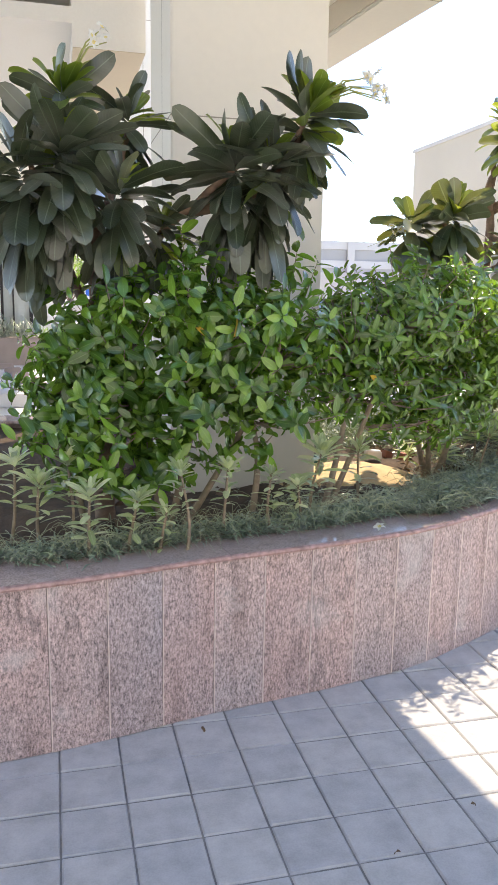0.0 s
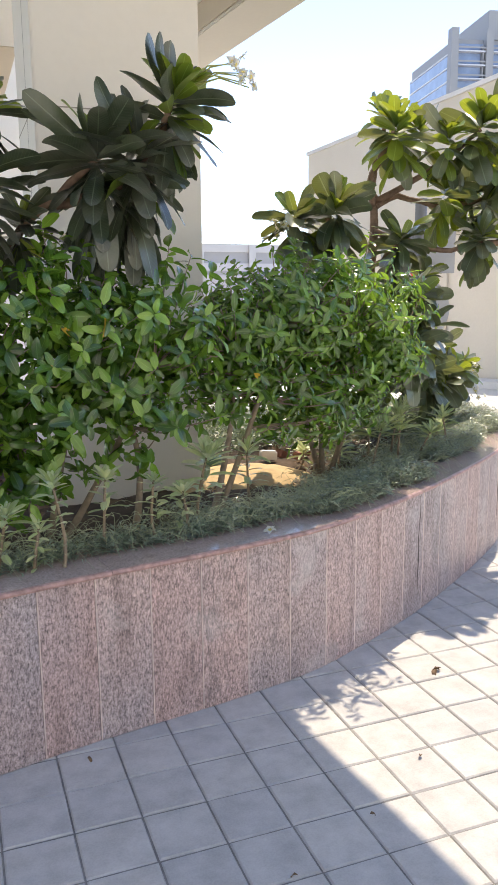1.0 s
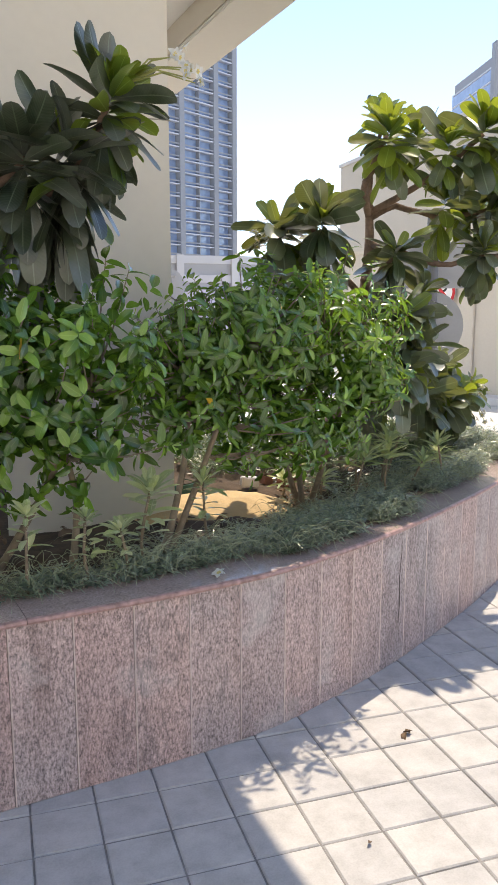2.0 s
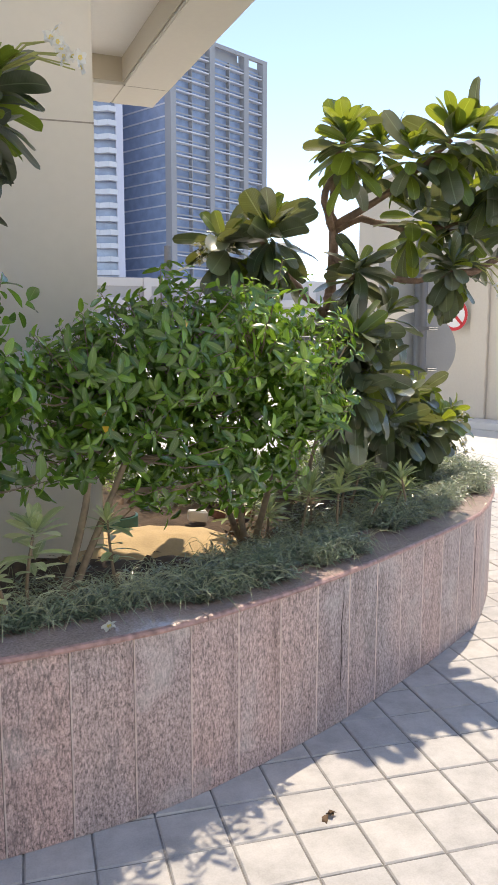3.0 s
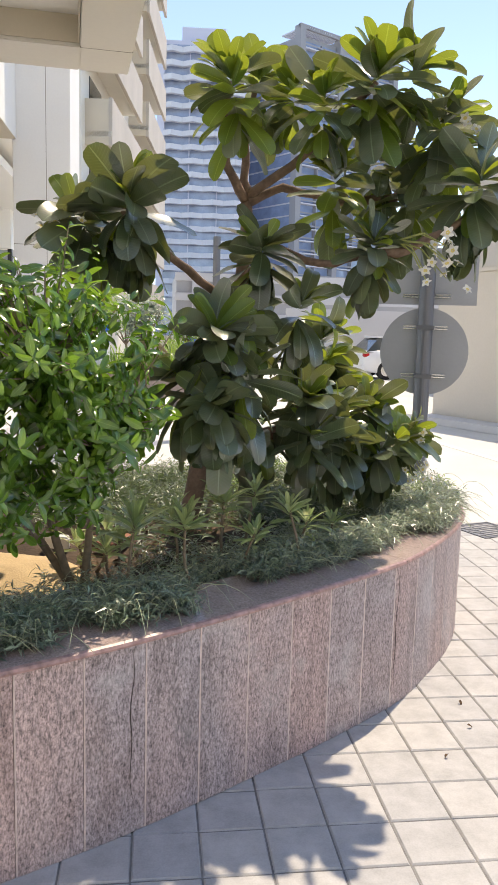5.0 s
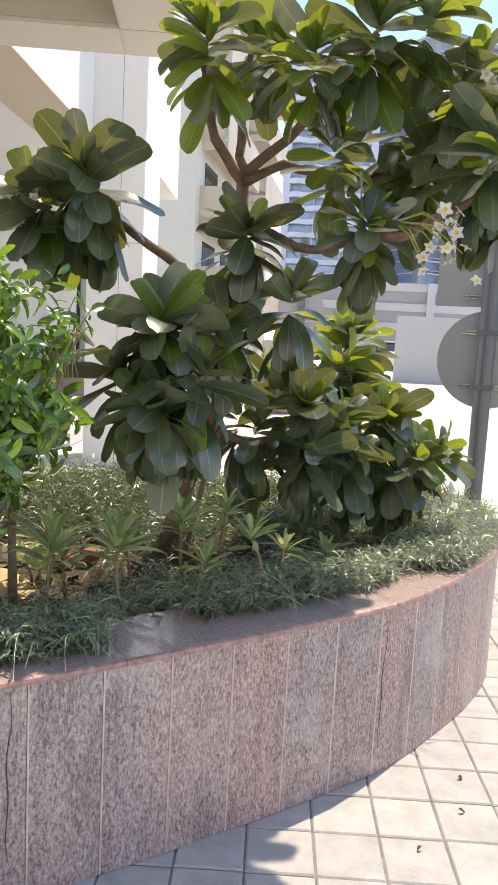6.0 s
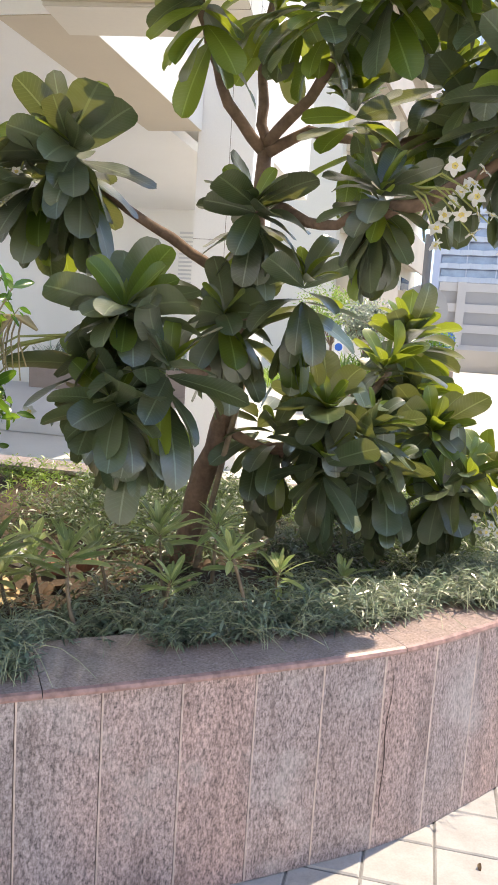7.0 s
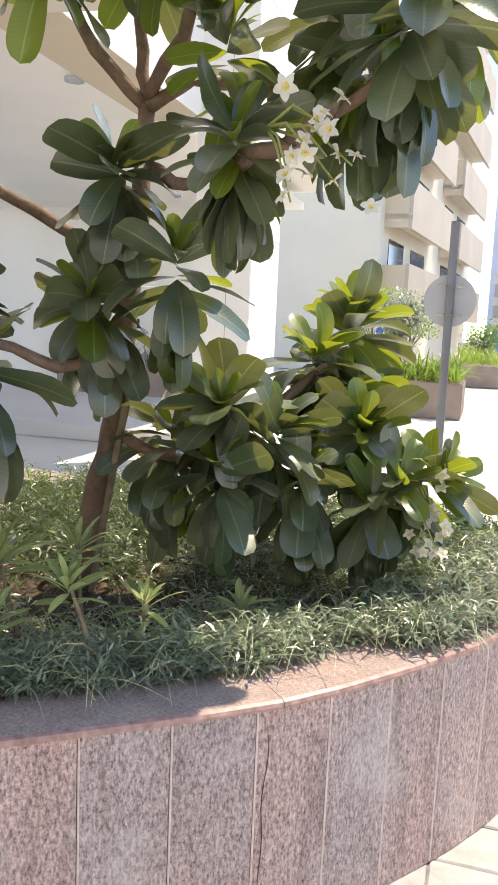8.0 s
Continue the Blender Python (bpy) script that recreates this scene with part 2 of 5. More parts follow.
PETAL = leafy("white petal", (0.78, 0.76, 0.70), (0.82, 0.81, 0.77), (0.86, 0.86, 0.84), 0.5, 0.35, veins=False, tcol=(0.9, 0.88, 0.8))
PETAL_EYE = plain("yellow flower throat", (0.80, 0.66, 0.22), 0.5)
BARK = plain("rough grey-brown bark", (0.26, 0.175, 0.13), 0.9, var=0.45, scale=14, fine=70, bump=0.9)
TWIG = plain("thin tan stem", (0.27, 0.21, 0.15), 0.85, var=0.35, scale=25, bump=0.6)
RUNNER = plain("pale wiry runner", (0.42, 0.46, 0.30), 0.6, var=0.4, scale=12, bump=0.0)
SPENT = plain("dry tan flower stalk", (0.42, 0.34, 0.19), 0.7, var=0.25, scale=20)
STALK = plain("yellow-green flower stalk", (0.34, 0.36, 0.12), 0.6, var=0.2, scale=20)


# ---------------------------------------------------------------- builders
def mesh_of(name, bm, mat, smooth=False):
    me = bpy.data.meshes.new(name)
    bm.to_mesh(me)
    bm.free()
    for m in (mat if isinstance(mat, (list, tuple)) else [mat]):
        me.materials.append(m)
    if smooth:
        for p in me.polygons:
            p.use_smooth = True
    return me


def part(name, bm, mat, parent=None, label="", smooth=False, kind=""):
    me = bm if isinstance(bm, bpy.types.Mesh) else mesh_of(name, bm, mat, smooth)
    ob = new(name, me)
    if parent is not None:
        ob.parent = parent
    return tagged(ob, label, kind=kind)


def thing(name, at, label, category, group="", kind=""):
    ob = new(name)
    ob.empty_display_size = 0.1
    ob.matrix_world = at if isinstance(at, Matrix) else Matrix.Translation(at)
    return tagged(ob, label, category, group, kind)


def box(bm, x0, x1, y0, y1, z0, z1, bev=0.0, m=None):
    g = bmesh.ops.create_cube(bm, size=1.0)
    vs = g["verts"]
    for v in vs:
        v.co = Vector((x0 + (v.co.x + 0.5) * (x1 - x0), y0 + (v.co.y + 0.5) * (y1 - y0), z0 + (v.co.z + 0.5) * (z1 - z0)))
    if bev:
        es = list({e for v in vs for e in v.link_edges})
        r = bmesh.ops.bevel(bm, geom=es, offset=bev, segments=2, affect="EDGES")
        vs = list({v for f in r["faces"] for v in f.verts} | {v for v in vs if v.is_valid})
    if m is not None:
        for v in vs:
            v.co = m @ v.co
    return bm


def boxed(*a, **k):
    return box(bmesh.new(), *a, **k)


def disc(bm, r, depth, m, seg=40):
    g = bmesh.ops.create_cone(bm, cap_ends=True, segments=seg, radius1=r, radius2=r, depth=depth, matrix=m)
    return bm


def tube(points, radii, seg=8, knob=0.0, seed=1):
    """A tapered, slightly knotted limb along points."""
    rng = random.Random(seed)
    pts = [Vector(p) for p in points]
    bm, rings = bmesh.new(), []
    up = Vector((0.13, 0.31, 0.94))
    for i, p in enumerate(pts):
        d = (pts[min(i + 1, len(pts) - 1)] - pts[max(i - 1, 0)]).normalized()
        a = d.cross(up)
        a = a.normalized() if a.length > 0.05 else d.cross(Vector((1, 0, 0))).normalized()
        b = d.cross(a)
        r = radii[i]
        rings.append([bm.verts.new(p + (a * math.cos(t) + b * math.sin(t)) * r * (1 + rng.uniform(-knob, knob))) for t in (2 * math.pi * k / seg for k in range(seg))])
    for r0, r1 in zip(rings, rings[1:]):
        for k in range(seg):
            bm.faces.new((r0[k], r0[(k + 1) % seg], r1[(k + 1) % seg], r1[k]))
    bm.faces.new(rings[0][::-1]), bm.faces.new(rings[-1])
    return bm


def curve_pts(pts, n):
    """n + 1 points of a smooth line through pts."""
    P = [Vector(p) for p in pts]
    P = [2 * P[0] - P[1]] + P + [2 * P[-1] - P[-2]]
    out, m = [], len(P) - 3
    for i in range(n + 1):
        s = i / n * m
        k = min(int(s), m - 1)
        t = s - k
        a, b, c, d = P[k:k + 4]
        out.append(0.5 * ((2 * b) + (c - a) * t + (2 * a - 5 * b + 4 * c - d) * t * t + (3 * b - a - 3 * c + d) * t ** 3))
    return out


def leaf_shape(length, width, droop, fold, tip=0.55, rows=8, wave=0.0, seed=0, blunt=2.0):
    """Vertices, faces and uvs of one leaf that grows along +y from the origin, its face up. tip: where it is widest."""
    rng = random.Random(seed)
    vs, fs, uv = [], [], []
    y = z = 0.0
    ph = rng.uniform(0, 6)
    last = 0.0
    for i in range(rows + 1):
        s = 1 - (1 - i / rows) ** 1.35
        ang = -droop * s * s
        y += length * (s - last) * math.cos(ang)
        z += length * (s - last) * math.sin(ang)
        last = s
        w = width * 0.5 * (((s / tip) ** 0.8 * (1.9 - 0.9 * s / tip) if s < tip else math.sqrt(max(0.0, 1 - ((s - tip) / (1 - tip)) ** blunt))) + 0.06 * (1 - s))
        for j in range(5):
            q = (j - 2) / 2
            lift = fold * abs(q) * w + wave * w * math.sin(ph + 9 * s + 2 * q) * abs(q)
            vs.append((q * w, y - lift * math.sin(ang), z + lift * math.cos(ang)))
            uv.append((0.5 + q * 0.5, s))
    for i in range(rows):
        for j in range(4):
            a = i * 5 + j
            fs.append((a, a + 1, a + 6, a + 5))
    return vs, fs, uv


def leaf_mesh(name, mat, *a, **k):
    vs, fs, uv = leaf_shape(*a, **k)
    me = bpy.data.meshes.new(name)
    me.from_pydata(vs, [], fs)
    lay = me.uv_layers.new(name="UVMap")
    for lp in me.loops:
        lay.data[lp.index].uv = uv[lp.vertex_index]
    me.materials.append(mat)
    for p in me.polygons:
        p.use_smooth = True
    return me


def leaves_joined(name, shapes, mats, mat):
    """One mesh of many leaves: each of the matrices mats carries one of the shapes."""
    V, F, U, base = [], [], [], 0
    arr = [(np.array(v), np.array(f), np.array(u)) for v, f, u in shapes]
    for i, m in enumerate(mats):
        v, f, u = arr[i % len(arr)]
        M = np.array(m)
        V.append(v @ M[:3, :3].T + M[:3, 3])
        F.append(f + base)
        U.append(u)
        base += len(v)
    V, F, U = np.concatenate(V), np.concatenate(F), np.concatenate(U)
    me = bpy.data.meshes.new(name)
    me.from_pydata(V.tolist(), [], F.tolist())
    lay = me.uv_layers.new(name="UVMap")
    idx = np.empty(len(me.loops), dtype=np.int32)
    me.loops.foreach_get("vertex_index", idx)
    lay.data.foreach_set("uv", U[idx].astype(np.float32).ravel())
    me.materials.append(mat)
    me.polygons.foreach_set("use_smooth", np.ones(len(me.polygons), dtype=bool))
    return me


def leaf_turn(at, az, pitch, roll=0.0, size=1.0):
    """A leaf's pose: its stalk at at, pointing to azimuth az (degrees right of +y) and up by pitch degrees."""
    return Matrix.Translation(at) @ Matrix.Rotation(radians(-az), 4, "Z") @ Matrix.Rotation(radians(pitch), 4, "X") @ Matrix.Rotation(radians(roll), 4, "Y") @ Matrix.Scale(size, 4)


# ---------------------------------------------------------------- ground
EDGE = [(-2.6, 2.38), (-1.2, 2.38), (-0.5, 2.42), (0.0, 2.475), (0.5, 2.59), (1.0, 2.68), (1.4, 2.775), (1.65, 2.88), (2.0, 3.06), (2.3, 3.24), (2.7, 3.51),
        (3.03, 3.75), (3.262, 3.94), (3.47, 4.187), (3.66, 4.448), (3.815, 4.745), (3.9, 5.1), (3.9, 5.45), (3.75, 5.8), (3.45, 6.02), (3.0, 6.08), (2.0, 6.05), (0.0, 6.0), (-2.6, 6.0)]
PANEL, WALL_H, CAP_T = 0.1995, 0.594, 0.021
fine_edge = curve_pts([(x, y, 0) for x, y in EDGE], 1200)
run = [0.0]
for a, b in zip(fine_edge, fine_edge[1:]):
    run.append(run[-1] + (b - a).length)


def on_edge(s):
    """Place and inward direction at s metres along the planter's outer edge."""
    s = min(max(s, 0.0), run[-1] - 1e-4)
    k = int(np.searchsorted(run, s, side="right")) - 1
    k = min(k, len(fine_edge) - 2)
    a, b = fine_edge[k], fine_edge[k + 1]
    p = a.lerp(b, (s - run[k]) / max(1e-9, run[k + 1] - run[k]))
    a, b = fine_edge[max(0, k - 6)], fine_edge[min(len(fine_edge) - 1, k + 7)]
    d = (b - a).normalized()
    return p, Vector((-d.y, d.x, 0))


def inside(x, y, off=0.0):
    """Whether (x, y) lies within the planter, off metres in from its edge."""
    hit = False
    for (x0, y0), (x1, y1) in zip(RING, RING[1:] + RING[:1]):
        if (y0 > y) != (y1 > y) and x < (x1 - x0) * (y - y0) / (y1 - y0) + x0:
            hit = not hit
    if hit and off:
        return min((x - px) ** 2 + (y - py) ** 2 for px, py in RING[:-2]) > off * off
    return hit


RING = [(p.x, p.y) for p in fine_edge[::8]]

ground = part("ground", boxed(-900, 900, -900, 1500, -0.5, -0.024), ASPHALT, None, "flat sun-bleached pale concrete ground and drive", kind="structure")
tagged(ground, category="ground")
pavement = thing("pavement", (0, 0, 0), "pale grey square concrete pavers in a straight grid", "pavement", kind="structure")
part("joint_bed", boxed(-4.0, 7.2, -3.2, 6.9, -0.023, -0.0055), BED, pavement)
line = part("road_line", boxed(-0.06, 0.06, -3.0, 3.0, 0, 0.004, m=pose(6.6, 9.9, -0.022, 0, 0, 8)), PAINT_LINE, ground, "worn white painted line")

# ---------------------------------------------------------------- granite planter
planter = thing("planter_wall", (0, 0, 0), "low curved planter wall clad in upright pink-grey granite panels", "planter", kind="structure")
s0 = 2.554 % PANEL
count = int((run[-1] - s0) / PANEL)
for i in range(count):
    bm, cols = bmesh.new(), []
    a, b = s0 + i * PANEL + 0.0013, s0 + (i + 1) * PANEL - 0.0011
    for k, f in enumerate((0.0, 0.021, 0.5, 1.0)):
        p, q = on_edge(a + (b - a) * f)
        o = (0.003, 0.0005, 0.0, 0.0012)[k]
        cols.append([bm.verts.new(p + q * (o + d) + Vector((0, 0, z))) for d, z in ((0.002, 0.0), (0.0, 0.003), (0.0, WALL_H - 0.003), (0.002, WALL_H - 0.001), (0.024, WALL_H - 0.001), (0.024, 0.0))])
    for c0, c1 in zip(cols, cols[1:]):
        for k in range(6):
            bm.faces.new((c0[k], c1[k], c1[(k + 1) % 6], c0[(k + 1) % 6])).material_index = 1 if c0 is cols[0] and k < 3 else 0
    bm.faces.new(cols[0]), bm.faces.new(cols[-1][::-1])
    part("granite_panel", bm, [GRANITE, ARRIS], planter)
# thin cracks that wander down two panels
for at, top, thick in ((6.165, 0.555, 0.0007), (4.897, 0.58, 0.0010)):
    P = []
    for k in range(15):
        p, q = on_edge(at + 0.005 * math.sin(k * 0.9) + 0.007 * math.sin(k * 0.37 + 1) + 0.0008 * k)
        P.append(p - q * 0.0002 + Vector((0, 0, top - 0.034 * k)))
    part("crack", tube(P, [0.0004 + thick * math.sin(0.22 * k) for k in range(15)], 5, 0.3, 2), CRACK, planter, "thin dark crack in a panel")
bm, cols = bmesh.new(), []
for i in range(201):
    p, q = on_edge(run[-1] * i / 200)
    cols.append([bm.verts.new(p + q * d + Vector((0, 0, z))) for d, z in ((0.006, 0), (0.006, WALL_H - 0.004), (0.2, WALL_H - 0.004), (0.2, 0))])
for c0, c1 in zip(cols, cols[1:]):
    for k in range(4):
        bm.faces.new((c0[k], c1[k], c1[(k + 1) % 4], c0[(k + 1) % 4]))
part("core", bm, JOINT, planter, "dark recessed joints")
CAP = [(0.0, WALL_H), (-0.013, WALL_H + 0.002), (-0.016, WALL_H + 0.009), (-0.013, WALL_H + 0.017), (-0.004, WALL_H + CAP_T), (0.275, WALL_H + CAP_T), (0.275, WALL_H)]
step = PANEL * 5
for i in range(int(run[-1] / step)):
    bm, cols = bmesh.new(), []
    for k in range(7):
        p, q = on_edge(s0 + 0.06 + i * step + 0.001 + (step - 0.002) * k / 6)
        cols.append([bm.verts.new(p + q * d + Vector((0, 0, z))) for d, z in CAP])
    for c0, c1 in zip(cols, cols[1:]):
        for k in range(7):
            f = bm.faces.new((c0[k], c1[k], c1[(k + 1) % 7], c0[(k + 1) % 7]))
            f.material_index = 1 if k in (1, 2, 3) else 0
    bm.faces.new(cols[0]), bm.faces.new(cols[-1][::-1])
    part("cap_slab", bm, [GRANITE_CAP, PINK_EDGE], planter, "polished granite coping with a rounded pink edge")

bm, grid = bmesh.new(), {}
for i in range(-36, 56):
    for j in range(0, 54):
        x, y = i * 0.07, 2.3 + j * 0.07
        if inside(x, y, 0.19):
            grid[i, j] = bm.verts.new((x, y, 0.555 + 0.05 * noise.noise((x * 1.7, y * 1.7, 0)) + 0.022 * noise.noise((x * 9, y * 9, 3))))
for (i, j), v in grid.items():
    q = [grid.get(k) for k in ((i, j), (i + 1, j), (i + 1, j + 1), (i, j + 1))]
    if all(q):
        bm.faces.new(q)
soil = part("soil", bm, SOIL, None, "dark brown planting soil filling the granite planter", True, "structure")
tagged(soil, category="soil")
bm, rings = bmesh.new(), []
for r in range(7):
    f = r / 6
    rings.append([bm.verts.new((1.52 + 0.46 * f * math.cos(t) * (1 + 0.14 * noise.noise((math.cos(t) * 2, math.sin(t) * 2, 1))), 3.98 + 0.30 * f * math.sin(t) * (1 + 0.2 * noise.noise((math.cos(t) * 3, math.sin(t) * 3, 5))),
                               0.615 - 0.075 * f * f + 0.012 * noise.noise((f * 5, t, 2)))) for t in (2 * math.pi * k / 28 for k in range(28))] if r else [bm.verts.new((1.52, 3.98, 0.615))])
for k in range(28):
    bm.faces.new((rings[0][0], rings[1][k], rings[1][(k + 1) % 28]))
    for a, b in zip(rings[1:], rings[2:]):
        bm.faces.new((a[k], b[k], b[(k + 1) % 28], a[(k + 1) % 28]))
sand = part("sand_patch", bm, SAND, None, "patch of dry yellow sand spilled on the planter soil", True)
tagged(sand, category="sand", kind="stuff")

# ---------------------------------------------------------------- the building over the walk
building = thing("building", (0, 0, 0), "cream-panelled building with a deep canopy on square columns", "building", kind="structure")
for name, x0, x1, y0, y1, z1 in (("column", 0.56, 1.33, 3.85, 4.62, 3.43), ("column", 0.74, 1.33, 9.67, 10.7, 13.0)):
    col = part(name, boxed(x0, x1, y0, y1, -0.02, z1, 0.008), CREAM if y0 < 5 else WHITE_WALL, building, "square column clad in cream panels")
    for z in (2.36, 4.6, 7.2):
        if z < z1:
            part("seam", boxed(x0 - 0.001, x1 + 0.001, y0 - 0.001, y1 + 0.001, z, z + 0.006), SEAM, col)
    if y0 < 5:
        part("seam", boxed(x0 - 0.001, x0 + 0.02, y0 + 0.3, y0 + 0.305, 0, 3.4), SEAM, col)
    else:
        part("seam", boxed(x0 + 0.34, x0 + 0.346, y0 - 0.001, y0 + 0.02, 0, 12), SEAM, col)
# canopy, a few degrees askew: ceiling, perimeter beams with panel joints
askew = pose(2.03, 6.73, 0, 0, 0, 6)
for nm, a, bev, mt, lab in (("canopy_ceiling", (-1.22, -0.33, -4.2, -0.45, 3.425, 3.6), 0, WHITE_WALL, "white canopy ceiling"),
                            ("canopy_beam", (-0.33, 0.0, -4.2, 0.0, 3.24, 4.3), 0.006, CREAM, ""),
                            ("canopy_beam", (-1.22, -0.33, -0.45, 0.0, 3.24, 4.3), 0.006, CREAM, ""),
                            # thin darker sheets on the beams' inner faces
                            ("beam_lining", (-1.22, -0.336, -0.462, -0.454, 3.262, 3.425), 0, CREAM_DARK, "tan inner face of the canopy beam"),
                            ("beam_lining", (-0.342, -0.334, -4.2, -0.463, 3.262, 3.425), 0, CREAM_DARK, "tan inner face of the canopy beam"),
                            ("seam", (-0.33, 0.001, -2.2, -2.196, 3.2385, 4.0), 0, SEAM, ""), ("seam", (-0.33, 0.001, -0.452, -0.448, 3.2385, 4.0), 0, SEAM, ""),
                            ("canopy_roof", (-1.22, 0.0, -4.2, 0.0, 4.3, 4.4), 0, WHITE_WALL, "")):
    part(nm, boxed(*a, bev=bev), mt, building, lab).matrix_local = askew
# upper storeys behind the canopy
part("upper_wall", boxed(-7.0, 0.78, 6.74, 16.4, 3.9, 13.0), WHITE_WALL, building, "sunlit white upper wall")
part("upper_wall", boxed(0.2, 0.78, 6.74, 9.66, 3.43, 3.9), WHITE_WALL, building, "white beam along the upper storey")
# thin tan sheet under the white beam
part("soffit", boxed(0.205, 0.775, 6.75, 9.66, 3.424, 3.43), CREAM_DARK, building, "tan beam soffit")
part("soffit", boxed(-7.0, 0.2, 6.74, 16.4, 3.6, 3.72), WHITE_WALL, building, "pale recessed ceiling")
# unseen block over the canopy, widened to keep sun off the left side
part("upper_wall", boxed(-5.0, 1.1, 2.5, 6.0, 4.41, 13.0), WHITE_WALL, building)
# rear wall at ground level with its door and glazing
for a in ((-7.0, -3.12, 16.0, 16.3, 0, 3.6), (-3.12, -1.58, 16.0, 16.3, 2.15, 3.6), (-1.58, -1.0, 16.0, 16.3, 0, 3.6), (-1.0, -0.40, 16.0, 16.3, 2.9, 3.6)):
    part("rear_wall", boxed(*a), WHITE_WALL, building)
door = part("door_1", boxed(-3.1, -1.6, 16.06, 16.11, 0, 2.13, 0.004), WHITE_WALL, building, "plain white service door")
part("plaque", boxed(-2.98, -2.84, 16.045, 16.058, 1.35, 1.53), BLACK, door)
part("handle", boxed(-1.85, -1.70, 16.02, 16.058, 1.0, 1.03, 0.004), STEEL, door)
win = part("window_1", boxed(-0.99, -0.41, 16.12, 16.14, 0.1, 2.88), PALE_GLASS, building, "tall curtained window in a black frame")
for a in ((-1.0, -0.95), (-0.47, -0.40), (-0.78, -0.75)):
    part("frame", boxed(a[0], a[1], 16.05, 16.16, 0, 2.9), BLACK, win)
part("louvre", boxed(-1.5, -1.1, 16.0 - 0.03, 15.998, 2.1, 3.2), BAND, building, "white louvred vent")
for i in range(14):
    part("slat", boxed(-1.49, -1.11, 15.945, 15.968, 2.14 + i * 0.075, 2.18 + i * 0.075), WHITE_WALL, building)
part("plinth", boxed(-7.0, 0.3, 10.8, 15.9, -0.02, 0.16, 0.01), BAND, building, "pale stone step")

# the place's other sides: unseen wall added to bounce warm light
south = thing("bounce_wall_south", (0, 0, 0), "unseen plain cream wall added to bounce light onto the planter", "wall", kind="structure")
part("wall", boxed(-16, 18, -8.4, -8.0, -0.03, 9.5), CREAM, south)
part("plinth", boxed(-16, 18, -8.0, -7.95, -0.03, 0.6), BAND, south)
part("ceiling_light", disc(bmesh.new(), 0.09, 0.03, pose(-0.14, 8.84, 3.583), 24), STEEL, building, "small round recessed ceiling light")

# balcony wing further along the street
wing = thing("apartment_wing", pose(-0.42, 30.4, 0, 0, 0, -6.4), "cream apartment wing with stacked solid-fronted balconies", "building")
part("wall", boxed(-14, 0, 0, 21.5, 0, 27), CREAM, wing)
for f in range(8):
    z = 2.6 + f * 2.9
    for k in range(2):
        y = 0.6 + k * 10.8
        bal = part("balcony", boxed(-0.1, 0.98, y, y + 8.4, z, z + 0.18), CREAM, wing)
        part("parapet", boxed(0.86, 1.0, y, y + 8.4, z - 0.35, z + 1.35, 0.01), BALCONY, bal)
        # side wall darkened by its colour, for the side turned from the sun
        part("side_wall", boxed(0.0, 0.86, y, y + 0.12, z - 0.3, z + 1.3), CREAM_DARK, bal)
        part("window", boxed(0.0, 0.03, y + 0.8, y + 3.2, z + 0.25, z + 2.3), DARK_GLASS, wing)
        part("window", boxed(0.0, 0.03, y + 4.6, y + 7.4, z + 0.25, z + 2.3), DARK_GLASS, wing)


# ---------------------------------------------------------------- towers
def slab_tower(name, at, turn, wide, deep, floors, fh, label, wall, slab, glass, piers, zig=0.0, side_glass=False):
    t = thing(name, pose(at[0], at[1], 0, 0, 0, turn), label, "tower")
    H = floors * fh
    part("wall", boxed(0.6, wide - 0.6, 1.6, deep, 0, H), wall, t)
    part("glazing", boxed(1.0, wide - 1.0, 1.5, 1.58, 0, H - 1), glass, t)
    for k in piers:
        part("pier", boxed(k * wide - 0.9, k * wide + 0.9, -0.35, 2.0, 0, H + (2.0 if not zig else 0)), wall, t)
    for f in range(1, floors):
        z = f * fh
        if zig:
            bm = bmesh.new()
            n = 8
            pts = [(wide * i / n, -zig * (i % 2)) for i in range(n + 1)]
            lo = [[bm.verts.new((x, y, z + h)) for x, y in pts] for h in (0, 1.25)]
            bk = [[bm.verts.new((x, y + 1.4, z + h)) for x, y in pts] for h in (0, 1.25)]
            for i in range(n):
                bm.faces.new((lo[0][i], lo[0][i + 1], lo[1][i + 1], lo[1][i]))
                bm.faces.new((lo[1][i], lo[1][i + 1], bk[1][i + 1], bk[1][i]))
                bm.faces.new((bk[0][i], bk[0][i + 1], lo[0][i + 1], lo[0][i]))
            part("balcony", bm, slab, t)
        else:
            part("balcony", boxed(0.5, wide - 0.5, -0.05, 1.7, z, z + 0.28), slab, t)
            part("railing", boxed(0.5, wide - 0.5, 0.0, 0.08, z + 0.75, z + 1.15), TOWER_GREY, t)
        if side_glass:
            part("side_band", boxed(-0.25, 0.62, 2.5, deep - 0.5, z, z + 0.35), slab, t)
    if side_glass:
        part("side_glazing", boxed(-0.02, 0.6, 2.0, deep, 0, H - 3), glass, t)
    # flats' partition walls and window mullions along each front
    n = int(wide / 6.5)
    for i in range(1, n):
        part("partition", boxed(wide * i / n - 0.12, wide * i / n + 0.12, 0.15, 1.6, 0, H - 1.5), wall, t)
    return t, H


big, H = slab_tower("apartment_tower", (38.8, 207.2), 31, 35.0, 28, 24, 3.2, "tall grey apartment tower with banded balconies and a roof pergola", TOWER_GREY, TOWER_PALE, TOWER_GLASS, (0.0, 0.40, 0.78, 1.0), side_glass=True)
part("roof_beam", boxed(-0.9, 36, -0.3, 0.5, H + 1.2, H + 2.2), TOWER_GREY, big)
